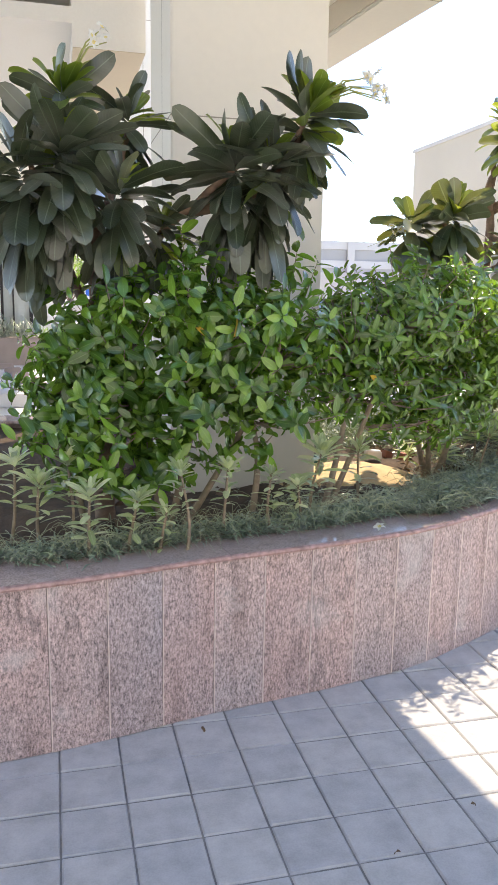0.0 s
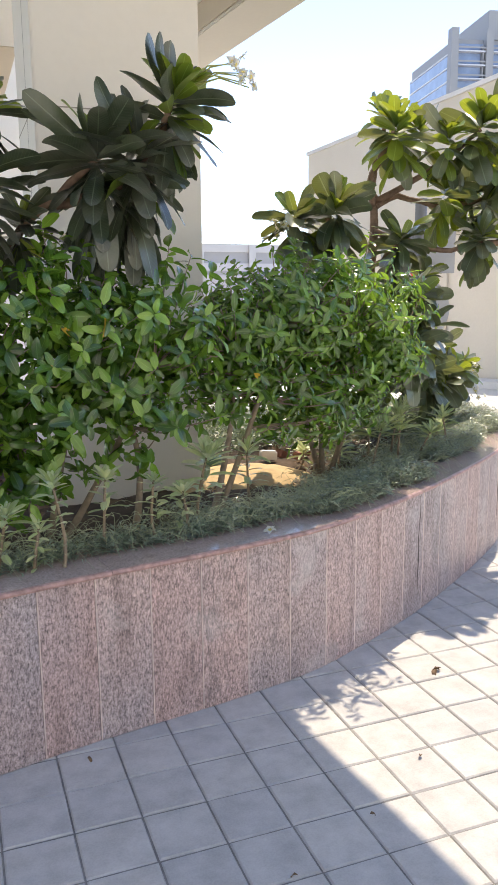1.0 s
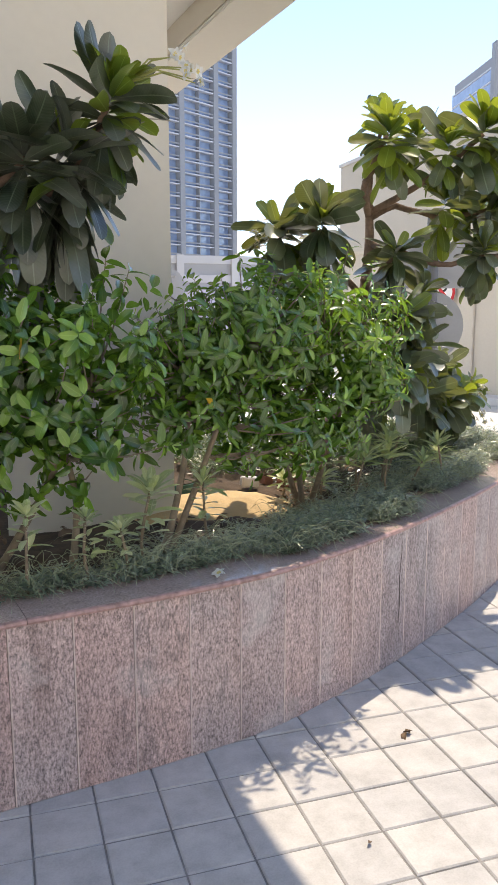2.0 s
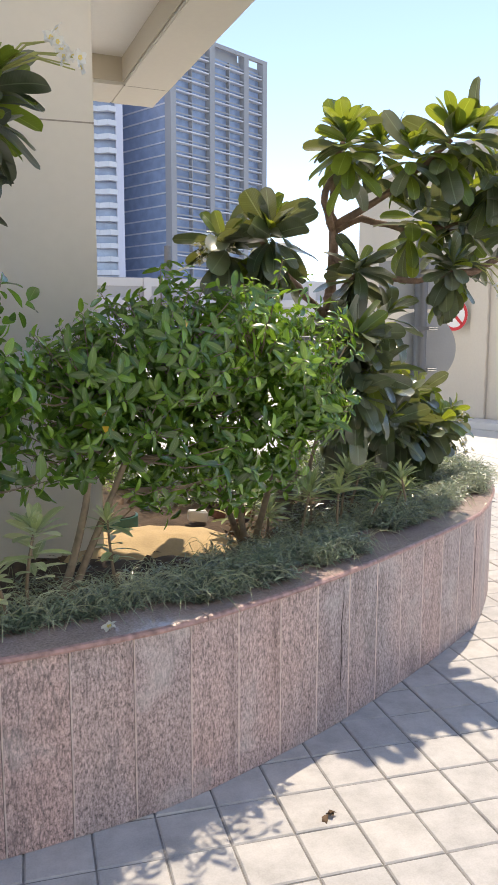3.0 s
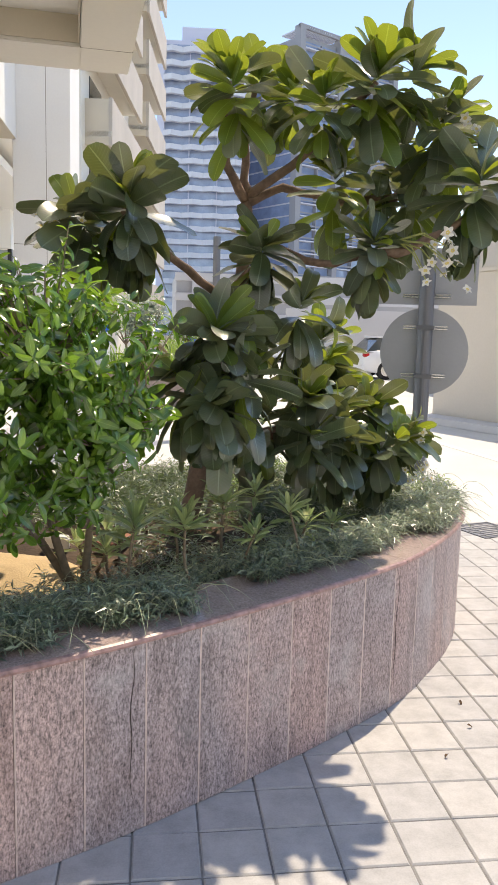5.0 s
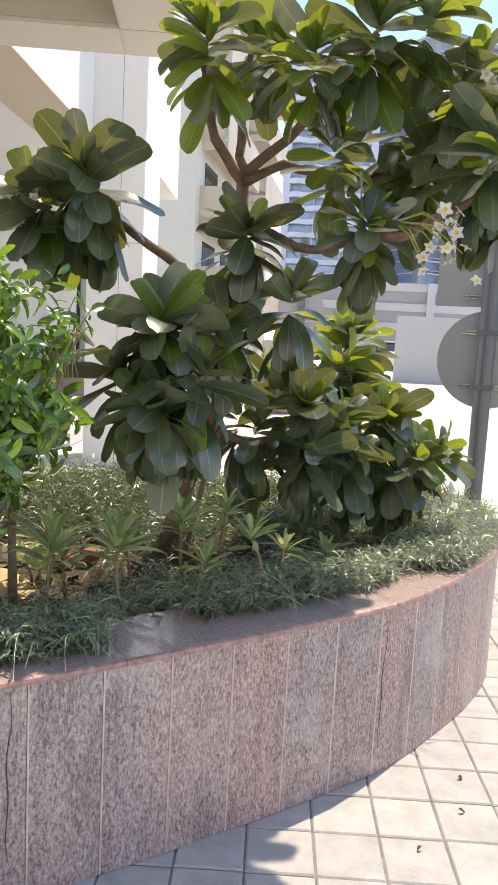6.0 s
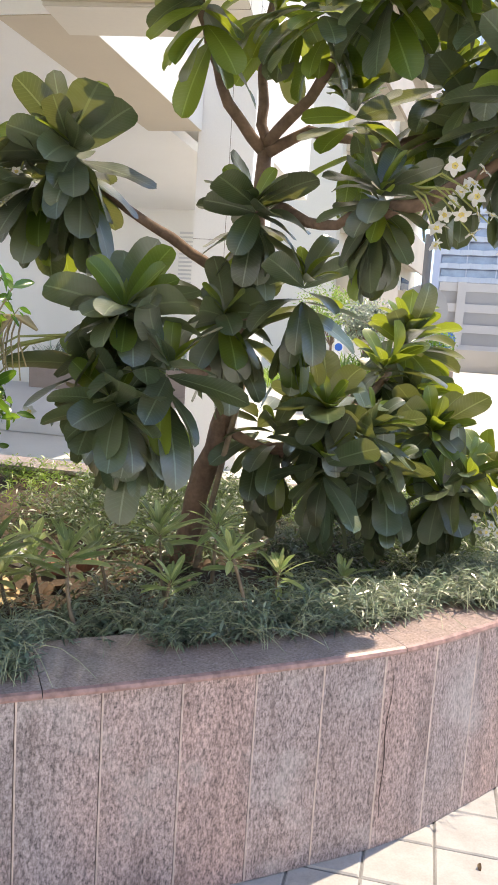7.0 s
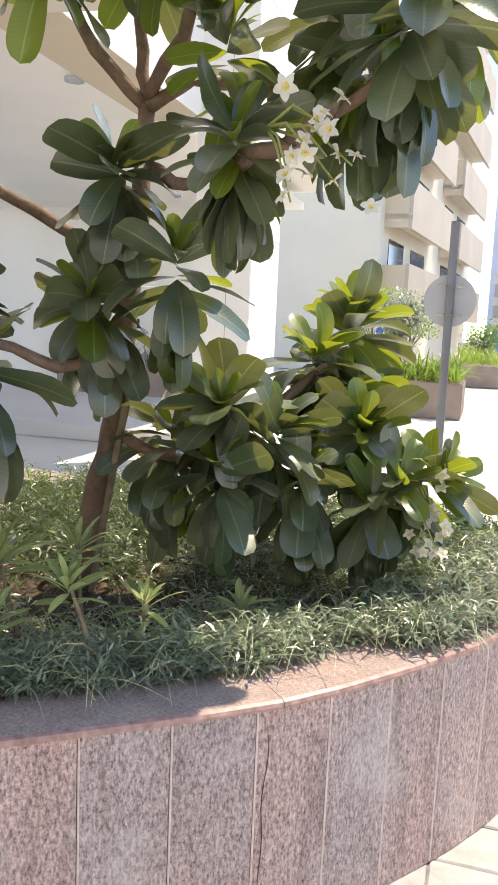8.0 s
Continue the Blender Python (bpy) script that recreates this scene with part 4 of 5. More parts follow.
frangipani((2.36, 4.55, 0.54), "frangipani tree with dark paddle leaves, yellow-green tips and white blossoms",
           [(2.36, 4.55, 0.50), (2.45, 4.50, 0.9), (2.55, 4.45, 1.21), (2.60, 4.43, 1.7), (2.62, 4.45, 2.08)],
           [[(2.62, 4.45, 2.06), (2.52, 4.3, 2.2), (2.50, 4.12, 2.32), (2.50, 4.02, 2.42)],
            [(2.62, 4.45, 2.08), (2.80, 4.28, 2.2), (2.95, 4.1, 2.34), (3.05, 4.0, 2.45)],
            [(2.63, 4.44, 2.06), (2.80, 4.42, 2.12), (3.05, 4.36, 2.06), (3.30, 4.24, 2.10)],
            [(2.57, 4.43, 1.62), (2.40, 4.3, 1.72), (2.22, 4.13, 1.84), (2.08, 4.03, 1.97)],
            [(2.58, 4.43, 1.70), (2.63, 4.32, 1.74), (2.66, 4.22, 1.82)],
            [(2.61, 4.44, 1.92), (2.75, 4.25, 1.84), (2.92, 4.08, 1.78), (3.07, 3.96, 1.82)],
            [(2.50, 4.46, 1.14), (2.66, 4.44, 1.06), (2.80, 4.42, 1.09), (2.91, 4.40, 1.20)],
            [(2.70, 4.44, 1.06), (2.95, 4.6, 0.98), (3.15, 4.70, 1.02), (3.26, 4.71, 1.12)],
            [(2.54, 4.44, 1.40), (2.52, 4.2, 1.32), (2.47, 3.95, 1.38), (2.44, 3.74, 1.48)],
            [(2.53, 4.44, 1.36), (2.58, 4.34, 1.40), (2.58, 4.23, 1.48)],
            [(3.05, 4.36, 2.06), (3.30, 4.25, 2.10), (3.42, 4.3, 2.2), (3.50, 4.36, 2.30)],
            [(3.07, 3.96, 1.80), (3.25, 3.92, 1.86), (3.44, 3.9, 1.98)],
            [(2.62, 4.45, 2.06), (2.60, 4.42, 2.3), (2.64, 4.36, 2.52)],
            [(2.91, 4.42, 1.16), (3.02, 4.8, 1.25), (3.13, 5.15, 1.45)]],
           [((2.13, 3.99, 1.98), (-0.1, -0.55, 0.8), 38, 0.14, 1.02, 1.0, True),
            ((1.93, 4.08, 1.94), (-0.4, -0.35, 0.8), 32, 0.14, 1.0, 1.0, True),
            ((2.44, 3.71, 1.50), (0.1, -0.65, 0.8), 46, 0.16, 0.92, 1.05, True),
            ((2.44, 3.66, 1.26), (-0.15, -0.5, 0.6), 31, 0.0, 0.86, 0.95, True),
            ((2.58, 4.20, 1.51), (0.1, -0.75, 0.7), 28, 0.12, 1.02, 0.95, True),
            ((2.91, 4.38, 1.22), (0.1, -0.75, 0.7), 39, 0.2, 0.99, 1.0, True),
            ((3.26, 4.70, 1.14), (0.35, -0.6, 0.75), 36, 0.55, 0.92, 1.0, True),
            ((2.66, 4.18, 1.85), (0.0, -0.65, 0.8), 30, 0.12, 0.90, 1.0, True),
            ((2.50, 4.01, 2.43), (-0.2, -0.15, 0.95), 34, 0.75, 0.95, 0.95, True),
            ((3.06, 3.99, 2.48), (0.2, -0.2, 0.95), 39, 0.75, 1.03, 1.0, True),
            ((3.06, 3.96, 1.86), (0.05, -0.3, 0.9), 34, 0.15, 0.80, 1.05, True),
            ((3.31, 4.23, 2.12), (0.3, -0.2, 0.9), 36, 0.35, 0.97, 1.0, False),
            ((3.50, 4.36, 2.32), (0.3, -0.1, 0.9), 34, 0.75, 1.03, 1.0, False),
            ((3.45, 3.9, 2.10), (0.25, -0.2, 0.9), 40, 0.05, 0.9, 1.1, False),
            ((2.65, 4.35, 2.54), (-0.1, 0.1, 1.0), 26, 0.75, 0.92, 0.9, False),
            ((2.83, 4.2, 1.62), (0.1, -0.3, 0.8), 23, 0.2, 0.86, 1.1, False),
            ((3.13, 5.16, 1.48), (0.1, -0.1, 0.95), 38, 0.6, 1.1, 1.0, False),
            ((3.06, 4.86, 1.36), (0.0, -0.3, 0.9), 32, 0.3, 1.0, 1.15, False), ((3.16, 4.98, 1.24), (0.2, -0.3, 0.9), 26, 0.3, 0.95, 1.15, False),
            ((2.95, 4.18, 2.14), (0.0, -0.3, 0.9), 24, 0.75, 0.9, 1.1, False),
            ((3.36, 4.08, 2.36), (0.2, -0.2, 0.9), 28, 0.45, 0.95, 1.05, False),
            ((2.76, 4.18, 2.46), (-0.1, 0.0, 0.95), 22, 0.75, 0.85, 1.0, False),
            ((2.32, 3.78, 1.34), (-0.3, -0.4, 0.8), 22, 0.1, 0.86, 1.1, False),
            ((2.56, 3.74, 1.36), (0.25, -0.4, 0.85), 22, 0.1, 0.9, 1.1, False),
            ((2.72, 4.45, 1.12), (0.0, -0.2, 0.6), 18, 0.1, 0.85, 1.25, False),
            ((3.06, 4.46, 1.16), (0.3, -0.3, 0.8), 24, 0.2, 0.9, 1.1, False),
            ((2.86, 4.02, 2.40), (0.0, -0.2, 0.95), 24, 0.75, 0.85, 1.0, False),
            ((3.22, 4.05, 2.52), (0.2, 0.0, 0.95), 22, 0.75, 0.9, 0.95, False),
            ((3.40, 4.62, 1.00), (0.5, -0.3, 0.8), 24, 0.3, 0.85, 1.15, False),
            ((3.50, 4.72, 1.02), (0.7, -0.2, 0.6), 26, 0.6, 0.86, 1.0, False),
            ((3.20, 4.32, 2.28), (0.2, -0.1, 0.95), 26, 0.5, 0.9, 1.2, False),
            ((3.12, 4.50, 1.02), (0.1, -0.4, 0.85), 26, 0.1, 0.9, 1.2, True), ((3.32, 4.60, 0.95), (0.2, -0.4, 0.85), 26, 0.15, 0.86, 1.2, True),
            ((2.92, 4.32, 1.06), (0.0, -0.4, 0.85), 20, 0.05, 0.9, 1.2, True), ((2.64, 4.52, 1.16), (-0.1, 0.1, 0.8), 16, 0.0, 0.85, 1.3, False)],
           [((3.27, 3.79, 1.77), 16, 0.045, (3.14, 3.92, 1.86)), ((3.50, 4.59, 0.90), 16, 0.040, (3.38, 4.66, 1.06)), ((1.87, 4.04, 1.88), 14, 0.04, (2.0, 4.05, 1.98)), ((2.10, 3.62, 1.28), 9, 0.04, (2.28, 3.7, 1.42)),
            ((3.38, 4.05, 2.32), 8, 0.05, (3.2, 4.05, 2.36))], 3)

frangipani((0.20, 3.26, 0.54), "frangipani tree in the canopy's shade with long dusty hanging leaves",
           [(0.20, 3.26, 0.50), (0.17, 3.18, 1.0), (0.17, 3.10, 1.5), (0.14, 3.02, 1.8), (0.06, 2.93, 2.12)],
           [[(0.18, 3.2, 1.25), (0.28, 3.1, 1.55), (0.42, 3.0, 1.78), (0.55, 2.95, 1.88), (0.67, 2.92, 2.0)],
            [(0.50, 2.98, 1.84), (0.72, 2.96, 1.90), (0.86, 2.93, 2.02), (0.93, 2.92, 2.18)],
            [(0.15, 3.05, 1.72), (0.24, 3.12, 1.95), (0.30, 3.2, 2.18)],
            [(0.16, 3.08, 1.6), (0.22, 2.96, 1.75), (0.26, 2.88, 1.86)],
            [(0.17, 3.12, 1.4), (0.02, 3.0, 1.7), (-0.06, 2.85, 1.95)]],
           [((0.05, 2.90, 2.20), (0.1, -0.2, 0.95), 31, 0.5, 0.89, 0.85, True),
            ((0.04, 2.80, 2.02), (0.05, -0.25, 0.95), 42, 0.0, 1.08, 1.22, True),
            ((-0.10, 2.82, 1.94), (-0.2, -0.2, 0.95), 34, 0.0, 1.08, 1.22, True),
            ((0.24, 2.86, 1.90), (0.1, -0.3, 0.9), 31, 0.05, 1.03, 1.2, True),
            ((0.30, 3.18, 2.20), (0.1, -0.1, 0.95), 26, 0.25, 0.81, 1.05, True),
            ((0.66, 2.90, 2.02), (0.0, -0.2, 0.95), 39, 0.06, 1.08, 1.18, True),
            ((0.80, 2.90, 2.02), (0.1, -0.25, 0.95), 34, 0.06, 1.03, 1.2, True),
            ((0.94, 2.91, 2.20), (0.25, -0.2, 0.9), 44, 0.4, 0.95, 1.05, True),
            ((0.40, 2.98, 1.78), (0.1, -0.4, 0.8), 21, 0.2, 0.76, 1.0, True)],
           [((1.16, 2.85, 2.30), 11, 0.04, (0.98, 2.90, 2.24)), ((0.16, 2.90, 2.40), 5, 0.02, (0.08, 2.9, 2.26))], 8, LONG)

# spent flower stalks that loop down beside the low whorls
spent = thing("spent_stalks", (2.27, 3.56, 1.43), "spent frangipani flower stalks looping down, pale tan", "flower stalk")
rng = random.Random(4)
for i in range(26):
    a, w = rng.uniform(-0.5, 0.5), rng.uniform(0.06, 0.13)
    P = curve_pts([(0, 0, 0), (-w * 0.6, a * 0.08 - 0.02, 0.035), (-w, a * 0.15 - 0.03, -0.02), (-w * rng.uniform(0.8, 1.2), a * 0.2 - 0.03, -rng.uniform(0.08, 0.16))], 8)
    part("stalk", tube(P, [0.0034 - 0.0002 * k for k in range(9)], 5), SPENT, spent)

# slim stake leaning beside the trunk
stake = part("plant_stake", tube(curve_pts([(2.44, 4.46, 0.50), (2.52, 4.43, 0.88), (2.615, 4.39, 1.30)], 8), [0.011] * 9, 7, 0.08, 5), TWIG, None, "slim pale wooden stake leaning beside the frangipani trunk", True)
tagged(stake, category="stake")

# ---------------------------------------------------------------- shrubs
SHRUB_SHAPES = [leaf_shape(L, W, d, f, 0.46, 5, 0.05, i, 1.35) for i, (L, W, d, f) in enumerate(((0.085, 0.034, 0.5, 0.25), (0.07, 0.029, 0.8, 0.3), (0.095, 0.036, 0.35, 0.2)))]
SHRUB_LEAF = [leaf_mesh("leaf", LEAF_SHRUB, L, W, d, f, 0.46, rows=5, wave=0.05, seed=i, blunt=1.35) for i, (L, W, d, f) in enumerate(((0.085, 0.034, 0.5, 0.25), (0.07, 0.029, 0.8, 0.3), (0.095, 0.036, 0.35, 0.2)))]

YELLOW = leaf_mesh("yellow_leaf", LEAF_YELLOW, 0.07, 0.035, 0.6, 0.3, 0.5, rows=5)


def shrub(at, label, blobs, tips, seed, stems, size, wide):
    """A leafy bush: stems from the ground, twigs to tips spread over its blobs, whorls of leaves along each twig."""
    rng = random.Random(seed)
    bush = thing("shrub", at, label, "shrub", "shrubs")
    base = Vector(at)
    inv = bush.matrix_world.inverted()
    weights = [(r[0] * r[1] + r[0] * r[2] + r[1] * r[2]) * (0.62 if c[2] < 1.15 else 1.0) for c, r in blobs]
    stem_pts = []
    for i, (foot, top) in enumerate(stems):
        mid = Vector(foot).lerp(Vector(top), 0.5) + Vector((rng.uniform(-0.06, 0.06), rng.uniform(-0.05, 0.05), 0))
        P = curve_pts([foot, mid, top], 8)
        part("stem", tube(P, [0.017 - 0.0013 * k for k in range(9)], 7, 0.12, i), TWIG, bush, smooth=True).matrix_local = inv
        stem_pts += P[3:]
    mats, twigs = [], bmesh.new()
    for k in range(tips):
        c, r = rng.choices(blobs, weights)[0]
        d = Vector([rng.gauss(0, 1) for _ in range(3)]).normalized()
        q = rng.uniform(0.5, 1.12) ** 0.7
        q *= 1 + 0.5 * noise.noise(Vector((d.x * 2.6 + seed, d.y * 2.6, d.z * 2.6 + c[0])))
        tip = Vector(c) + Vector((d.x * r[0], d.y * r[1], d.z * r[2])) * q
        near = min(stem_pts, key=lambda p: (p - tip).length + max(0, p.z - tip.z))
        way = (d * 1.2 + Vector((rng.gauss(0, 0.35), rng.gauss(0, 0.35), 0.45)) + (tip - near).normalized()).normalized()
        if k % 2 == 0:
            root = near.lerp(tip, 0.12)
            t = tube([root, root.lerp(tip, 0.55) + Vector((0, 0, -0.02)), tip], [0.0045, 0.0032, 0.0016], 4)
            tm = bpy.data.meshes.new("twig")
            t.to_mesh(tm)
            t.free()
            twigs.from_mesh(tm)
            bpy.data.meshes.remove(tm)
        n = rng.randint(8, 12)
        turn = Vector((0, 0, 1)).rotation_difference(way).to_matrix().to_4x4()
        for j in range(n):
            f = j / n
            mats.append(Matrix.Translation(tip) @ turn @ leaf_turn((0, 0, -0.12 * f * size), j * 137.5 + rng.uniform(-25, 25), 30 - 105 * f + rng.uniform(-24, 24), rng.uniform(-50, 50), rng.uniform(0.5, 1.15) * size) @ Matrix.Diagonal((wide, 1, 1, 1)))
    part("twigwork", twigs, TWIG, bush, kind="stuff").matrix_local = inv
    mats.sort(key=lambda m: m.translation.y)
    for i, m in enumerate(mats[:260]):
        part("leaf", SHRUB_LEAF[i % 3], None, bush).matrix_local = inv @ m
    for i in range(3):
        part("leaf", YELLOW, None, bush, "yellowed leaf").matrix_local = inv @ mats[40 + 70 * i] @ Matrix.Translation((0, -0.03, 0))
    me = leaves_joined("foliage", SHRUB_SHAPES, mats[260:], LEAF_SHRUB)
    part("foliage", me, None, bush, kind="stuff").matrix_local = inv
    return bush


shrub((0.40, 3.0, 0.54), "dense bright green broad-leaved shrub under the canopy",
      [((0.40, 2.93, 1.35), (0.42, 0.30, 0.36)), ((0.78, 2.95, 1.30), (0.30, 0.28, 0.36)), ((0.08, 2.98, 1.22), (0.25, 0.25, 0.26)), ((0.22, 2.92, 0.98), (0.36, 0.24, 0.24))],
      580, 5, [((0.42, 3.02, 0.52), (0.55, 2.95, 1.35)), ((0.40, 3.0, 0.52), (0.25, 2.95, 1.3)), ((0.44, 3.02, 0.52), (0.85, 2.98, 1.25)), ((0.12, 3.1, 0.52), (0.10, 3.02, 1.25)), ((0.75, 3.0, 0.52), (0.72, 2.95, 1.2))], 0.9, 1.1)
shrub((1.55, 3.4, 0.54), "dense broad-leaved shrub, half in sun, with glossy leaves",
      [((1.50, 3.28, 1.42), (0.40, 0.32, 0.32)), ((1.90, 3.36, 1.44), (0.34, 0.30, 0.28)), ((1.22, 3.16, 1.30), (0.26, 0.26, 0.28)), ((2.10, 3.34, 1.22), (0.17, 0.18, 0.13)), ((1.60, 3.28, 1.06), (0.32, 0.26, 0.20)), ((1.90, 3.40, 1.08), (0.26, 0.24, 0.24))],
      980, 6, [((1.10, 3.10, 0.54), (1.25, 3.15, 1.3)), ((1.12, 3.12, 0.54), (1.5, 3.25, 1.4)), ((1.95, 3.75, 0.54), (1.9, 3.4, 1.4)), ((1.95, 3.78, 0.54), (1.6, 3.35, 1.3)), ((1.98, 3.76, 0.54), (2.1, 3.4, 1.25))], 0.74, 0.9)


# ---------------------------------------------------------------- rosette plants
ROSE_LEAF = [leaf_mesh("leaf", LEAF_PALE, L, W, d, f, 0.55, rows=5, seed=i) for i, (L, W, d, f) in enumerate(((0.085, 0.025, 0.3, 0.25), (0.105, 0.024, 0.45, 0.25), (0.075, 0.027, 0.2, 0.3)))]

ROSE_NARROW = [leaf_mesh("leaf", LEAF_ROSETTE, L, W, d, f, 0.55, rows=5, seed=i) for i, (L, W, d, f) in enumerate(((0.10, 0.019, 0.35, 0.25), (0.12, 0.019, 0.5, 0.25), (0.09, 0.021, 0.2, 0.3)))]


def rosette_plant(x, y, z, foot, n, size, seed):
    rng = random.Random(seed)
    foot = Vector((foot[0], foot[1], 0.53))
    p = thing("rosette_plant", foot, "pale variegated rosette plant on a thin bare stem", "plant", "rosette plants")
    inv = p.matrix_world.inverted()
    top = Vector((x, y, z))
    P = curve_pts([foot, foot.lerp(top, 0.5) + Vector((rng.uniform(-0.03, 0.03), 0, -0.01)), top], 6)
    part("stem", tube(P, [0.008 - 0.0006 * k for k in range(7)], 6, 0.1, seed), TWIG, p, smooth=True).matrix_local = inv
    kind, extra = (ROSE_LEAF, 14) if x < 1.6 else (ROSE_NARROW, 4)
    for k in range(n + extra):
        f = min(1.0, (k + 0.5) / n)
        m = Matrix.Translation(top - (top - foot).normalized() * max(0.0, (k - n) * 0.011)) @ Matrix.Rotation(rng.uniform(-0.3, 0.3), 4, "X") @ leaf_turn((0, 0, -0.03 * f * size), k * 137.5 + rng.uniform(-15, 15), 70 - 56 * f + rng.uniform(-12, 12), rng.uniform(-20, 20), size * (0.6 + 0.5 * min(1, 2 * f)) * rng.uniform(0.85, 1.15))
        part("leaf", rng.choice(kind), None, p).matrix_local = inv @ m


ROSES = [(-0.07, 2.76, 0.88, 22, 1.0), (0.10, 2.63, 0.86, 20, 0.95), (0.42, 2.66, 0.92, 18, 0.75), (0.27, 2.66, 0.83, 18, 0.85), (0.61, 2.74, 0.91, 18, 0.75), (0.37, 2.66, 0.77, 12, 0.55), (0.80, 2.82, 0.86, 16, 0.7),
         (1.04, 2.92, 0.92, 22, 1.15), (0.03, 2.82, 0.94, 18, 0.85), (-0.15, 2.80, 0.95, 18, 0.9), (0.92, 2.86, 0.80, 16, 0.8), (2.17, 3.52, 0.90, 20, 1.35), (2.34, 3.62, 0.88, 20, 1.2), (2.50, 3.90, 0.90, 22, 1.25), (2.74, 3.82, 0.88, 18, 1.0),
         (2.64, 4.04, 0.90, 18, 1.0), (1.28, 3.12, 0.88, 16, 0.9), (2.05, 3.95, 0.74, 14, 1.2), (2.3, 3.9, 0.80, 16, 1.2), (2.6, 3.72, 0.78, 14, 0.9), (2.85, 4.0, 0.76, 14, 0.9)]
more = random.Random(77)
for _ in range(4):
    x = more.uniform(1.9, 3.3)
    ROSES.append((x, 0.62 * x + 2.30 + more.uniform(-0.1, 0.5), more.uniform(0.66, 0.76), 14, more.uniform(0.7, 1.0)))
for i, (x, y, z, n, size) in enumerate(ROSES):
    r = random.Random(i + 40)
    z -= 0.03 if x > 2.0 and z > 0.82 else 0.0
    rosette_plant(x, y, z, (x + r.uniform(-0.05, 0.06), y + r.uniform(0.04, 0.12)), n, size, i + 60)


# ---------------------------------------------------------------- creeping ground cover
def blade(L, W, droop):
    c = math.cos(droop)
    return [(0, 0, 0), (-W / 2, L * 0.45, 0.002), (W / 2, L * 0.45, 0.002), (0, L * (0.45 + 0.55 * c), -L * 0.55 * math.sin(droop))], [(0, 2, 3, 1)], [(0.5, 0), (0, 0.5), (1, 0.5), (0.5, 1)]


BLADES = [blade(0.046, 0.0084, 0.4), blade(0.034, 0.0080, 0.2), blade(0.064, 0.0064, 0.8)]


def cover(name, label, spots, mat, seed, height, grow=1.0):
    """Creeping plants: sprigs of small narrow leaves."""
    rng = random.Random(seed)
    ms = []
    for x, y, z, h in spots:
        lean = Vector((rng.gauss(0, 0.5), rng.gauss(-0.15, 0.5), 1)).normalized()
        L = h * rng.uniform(0.5, 1.2)
        n = max(4, int(L / 0.014))
        for k in range(n):
            s = (k + 0.3) / n
            p = Vector((x, y, z)) + lean * L * s + Vector((0, 0, -0.35 * L * s * s))
            ms.append(leaf_turn(p, k * 137.5 + rng.uniform(-30, 30), rng.uniform(-5, 55), rng.uniform(-40, 40), rng.uniform(0.6, 1.2) * grow))
    me = leaves_joined(name, BLADES, ms, mat)
    return tagged(part(name, me, None), label, "ground cover", kind="stuff")


rng = random.Random(11)
spots = []
for _ in range(10500):
    s = rng.uniform(2.0, 7.9)
    p, q = on_edge(s)
    d = (0.14 if p.x < 1.3 else 0.07 if p.x < 2.6 else 0.14 if p.x < 3.5 else 0.04) + abs(rng.gauss(0, 0.22))
    if p.x < 1.0 and d > 0.42:
        continue
    w = p + q * d
    if p.x < 1.0 and rng.random() < 0.45 or (noise.noise((w.x * 3, w.y * 3, 4)) < -0.30):
        continue
    if d > 0.35 and (w.x - 1.52) ** 2 / 0.25 + (w.y - 3.98) ** 2 / 0.1 < 1:
        continue
    spots.append((w.x, w.y, 0.612 if d < 0.28 else 0.56, rng.uniform(0.04, 0.12) * (1.45 if w.x > 1.6 else 1.0)))
cover_spots = list(spots)
cover("creeping_cover", "grey-green creeping plants spilling over the granite coping", spots, LEAF_COVER, 12, 0.1)
spots = []
for _ in range(2600):
    x, y = rng.uniform(0.9, 3.85), rng.uniform(4.7, 5.95)
    if inside(x, y, 0.14) and rng.random() < ((y - 4.6) / 1.2) ** 3 + 0.10 * (x > 2.9):
        spots.append((x, y, 0.56, rng.uniform(0.07, 0.18)))
for _ in range(500):
    s = rng.uniform(7.4, 9.2)
    p, q = on_edge(s)
    w = p + q * abs(rng.gauss(0.1, 0.12))
    spots.append((w.x, w.y, 0.61, rng.uniform(0.05, 0.14)))
cover("low_hedge_plants", "sunlit yellow-green low plants at the planter's far side", spots, LEAF_GRASS, 13, 0.12, 1.1)
spots = []
for _ in range(5200):
    x, y = rng.uniform(1.6, 3.8), rng.uniform(4.5, 5.9)
    if inside(x, y, 0.16) and noise.noise((x * 2.1, y * 2.1, 9)) > -0.35 and rng.random() < 0.35 + (y - 4.6):
        spots.append((x, y, 0.555, rng.uniform(0.12, 0.32)))
for _ in range(650):
    x, y = rng.uniform(2.15, 3.5), rng.uniform(3.8, 4.7)
    if inside(x, y, 0.3) and noise.noise((x * 3.1, y * 3.1, 2)) > -0.1:
        spots.append((x, y, 0.56, rng.uniform(0.05, 0.15)))
cover("back_cover_plants", "dark bushy low plants behind the frangipani trunk", spots, LEAF_BUSH, 14, 0.2, 0.9)
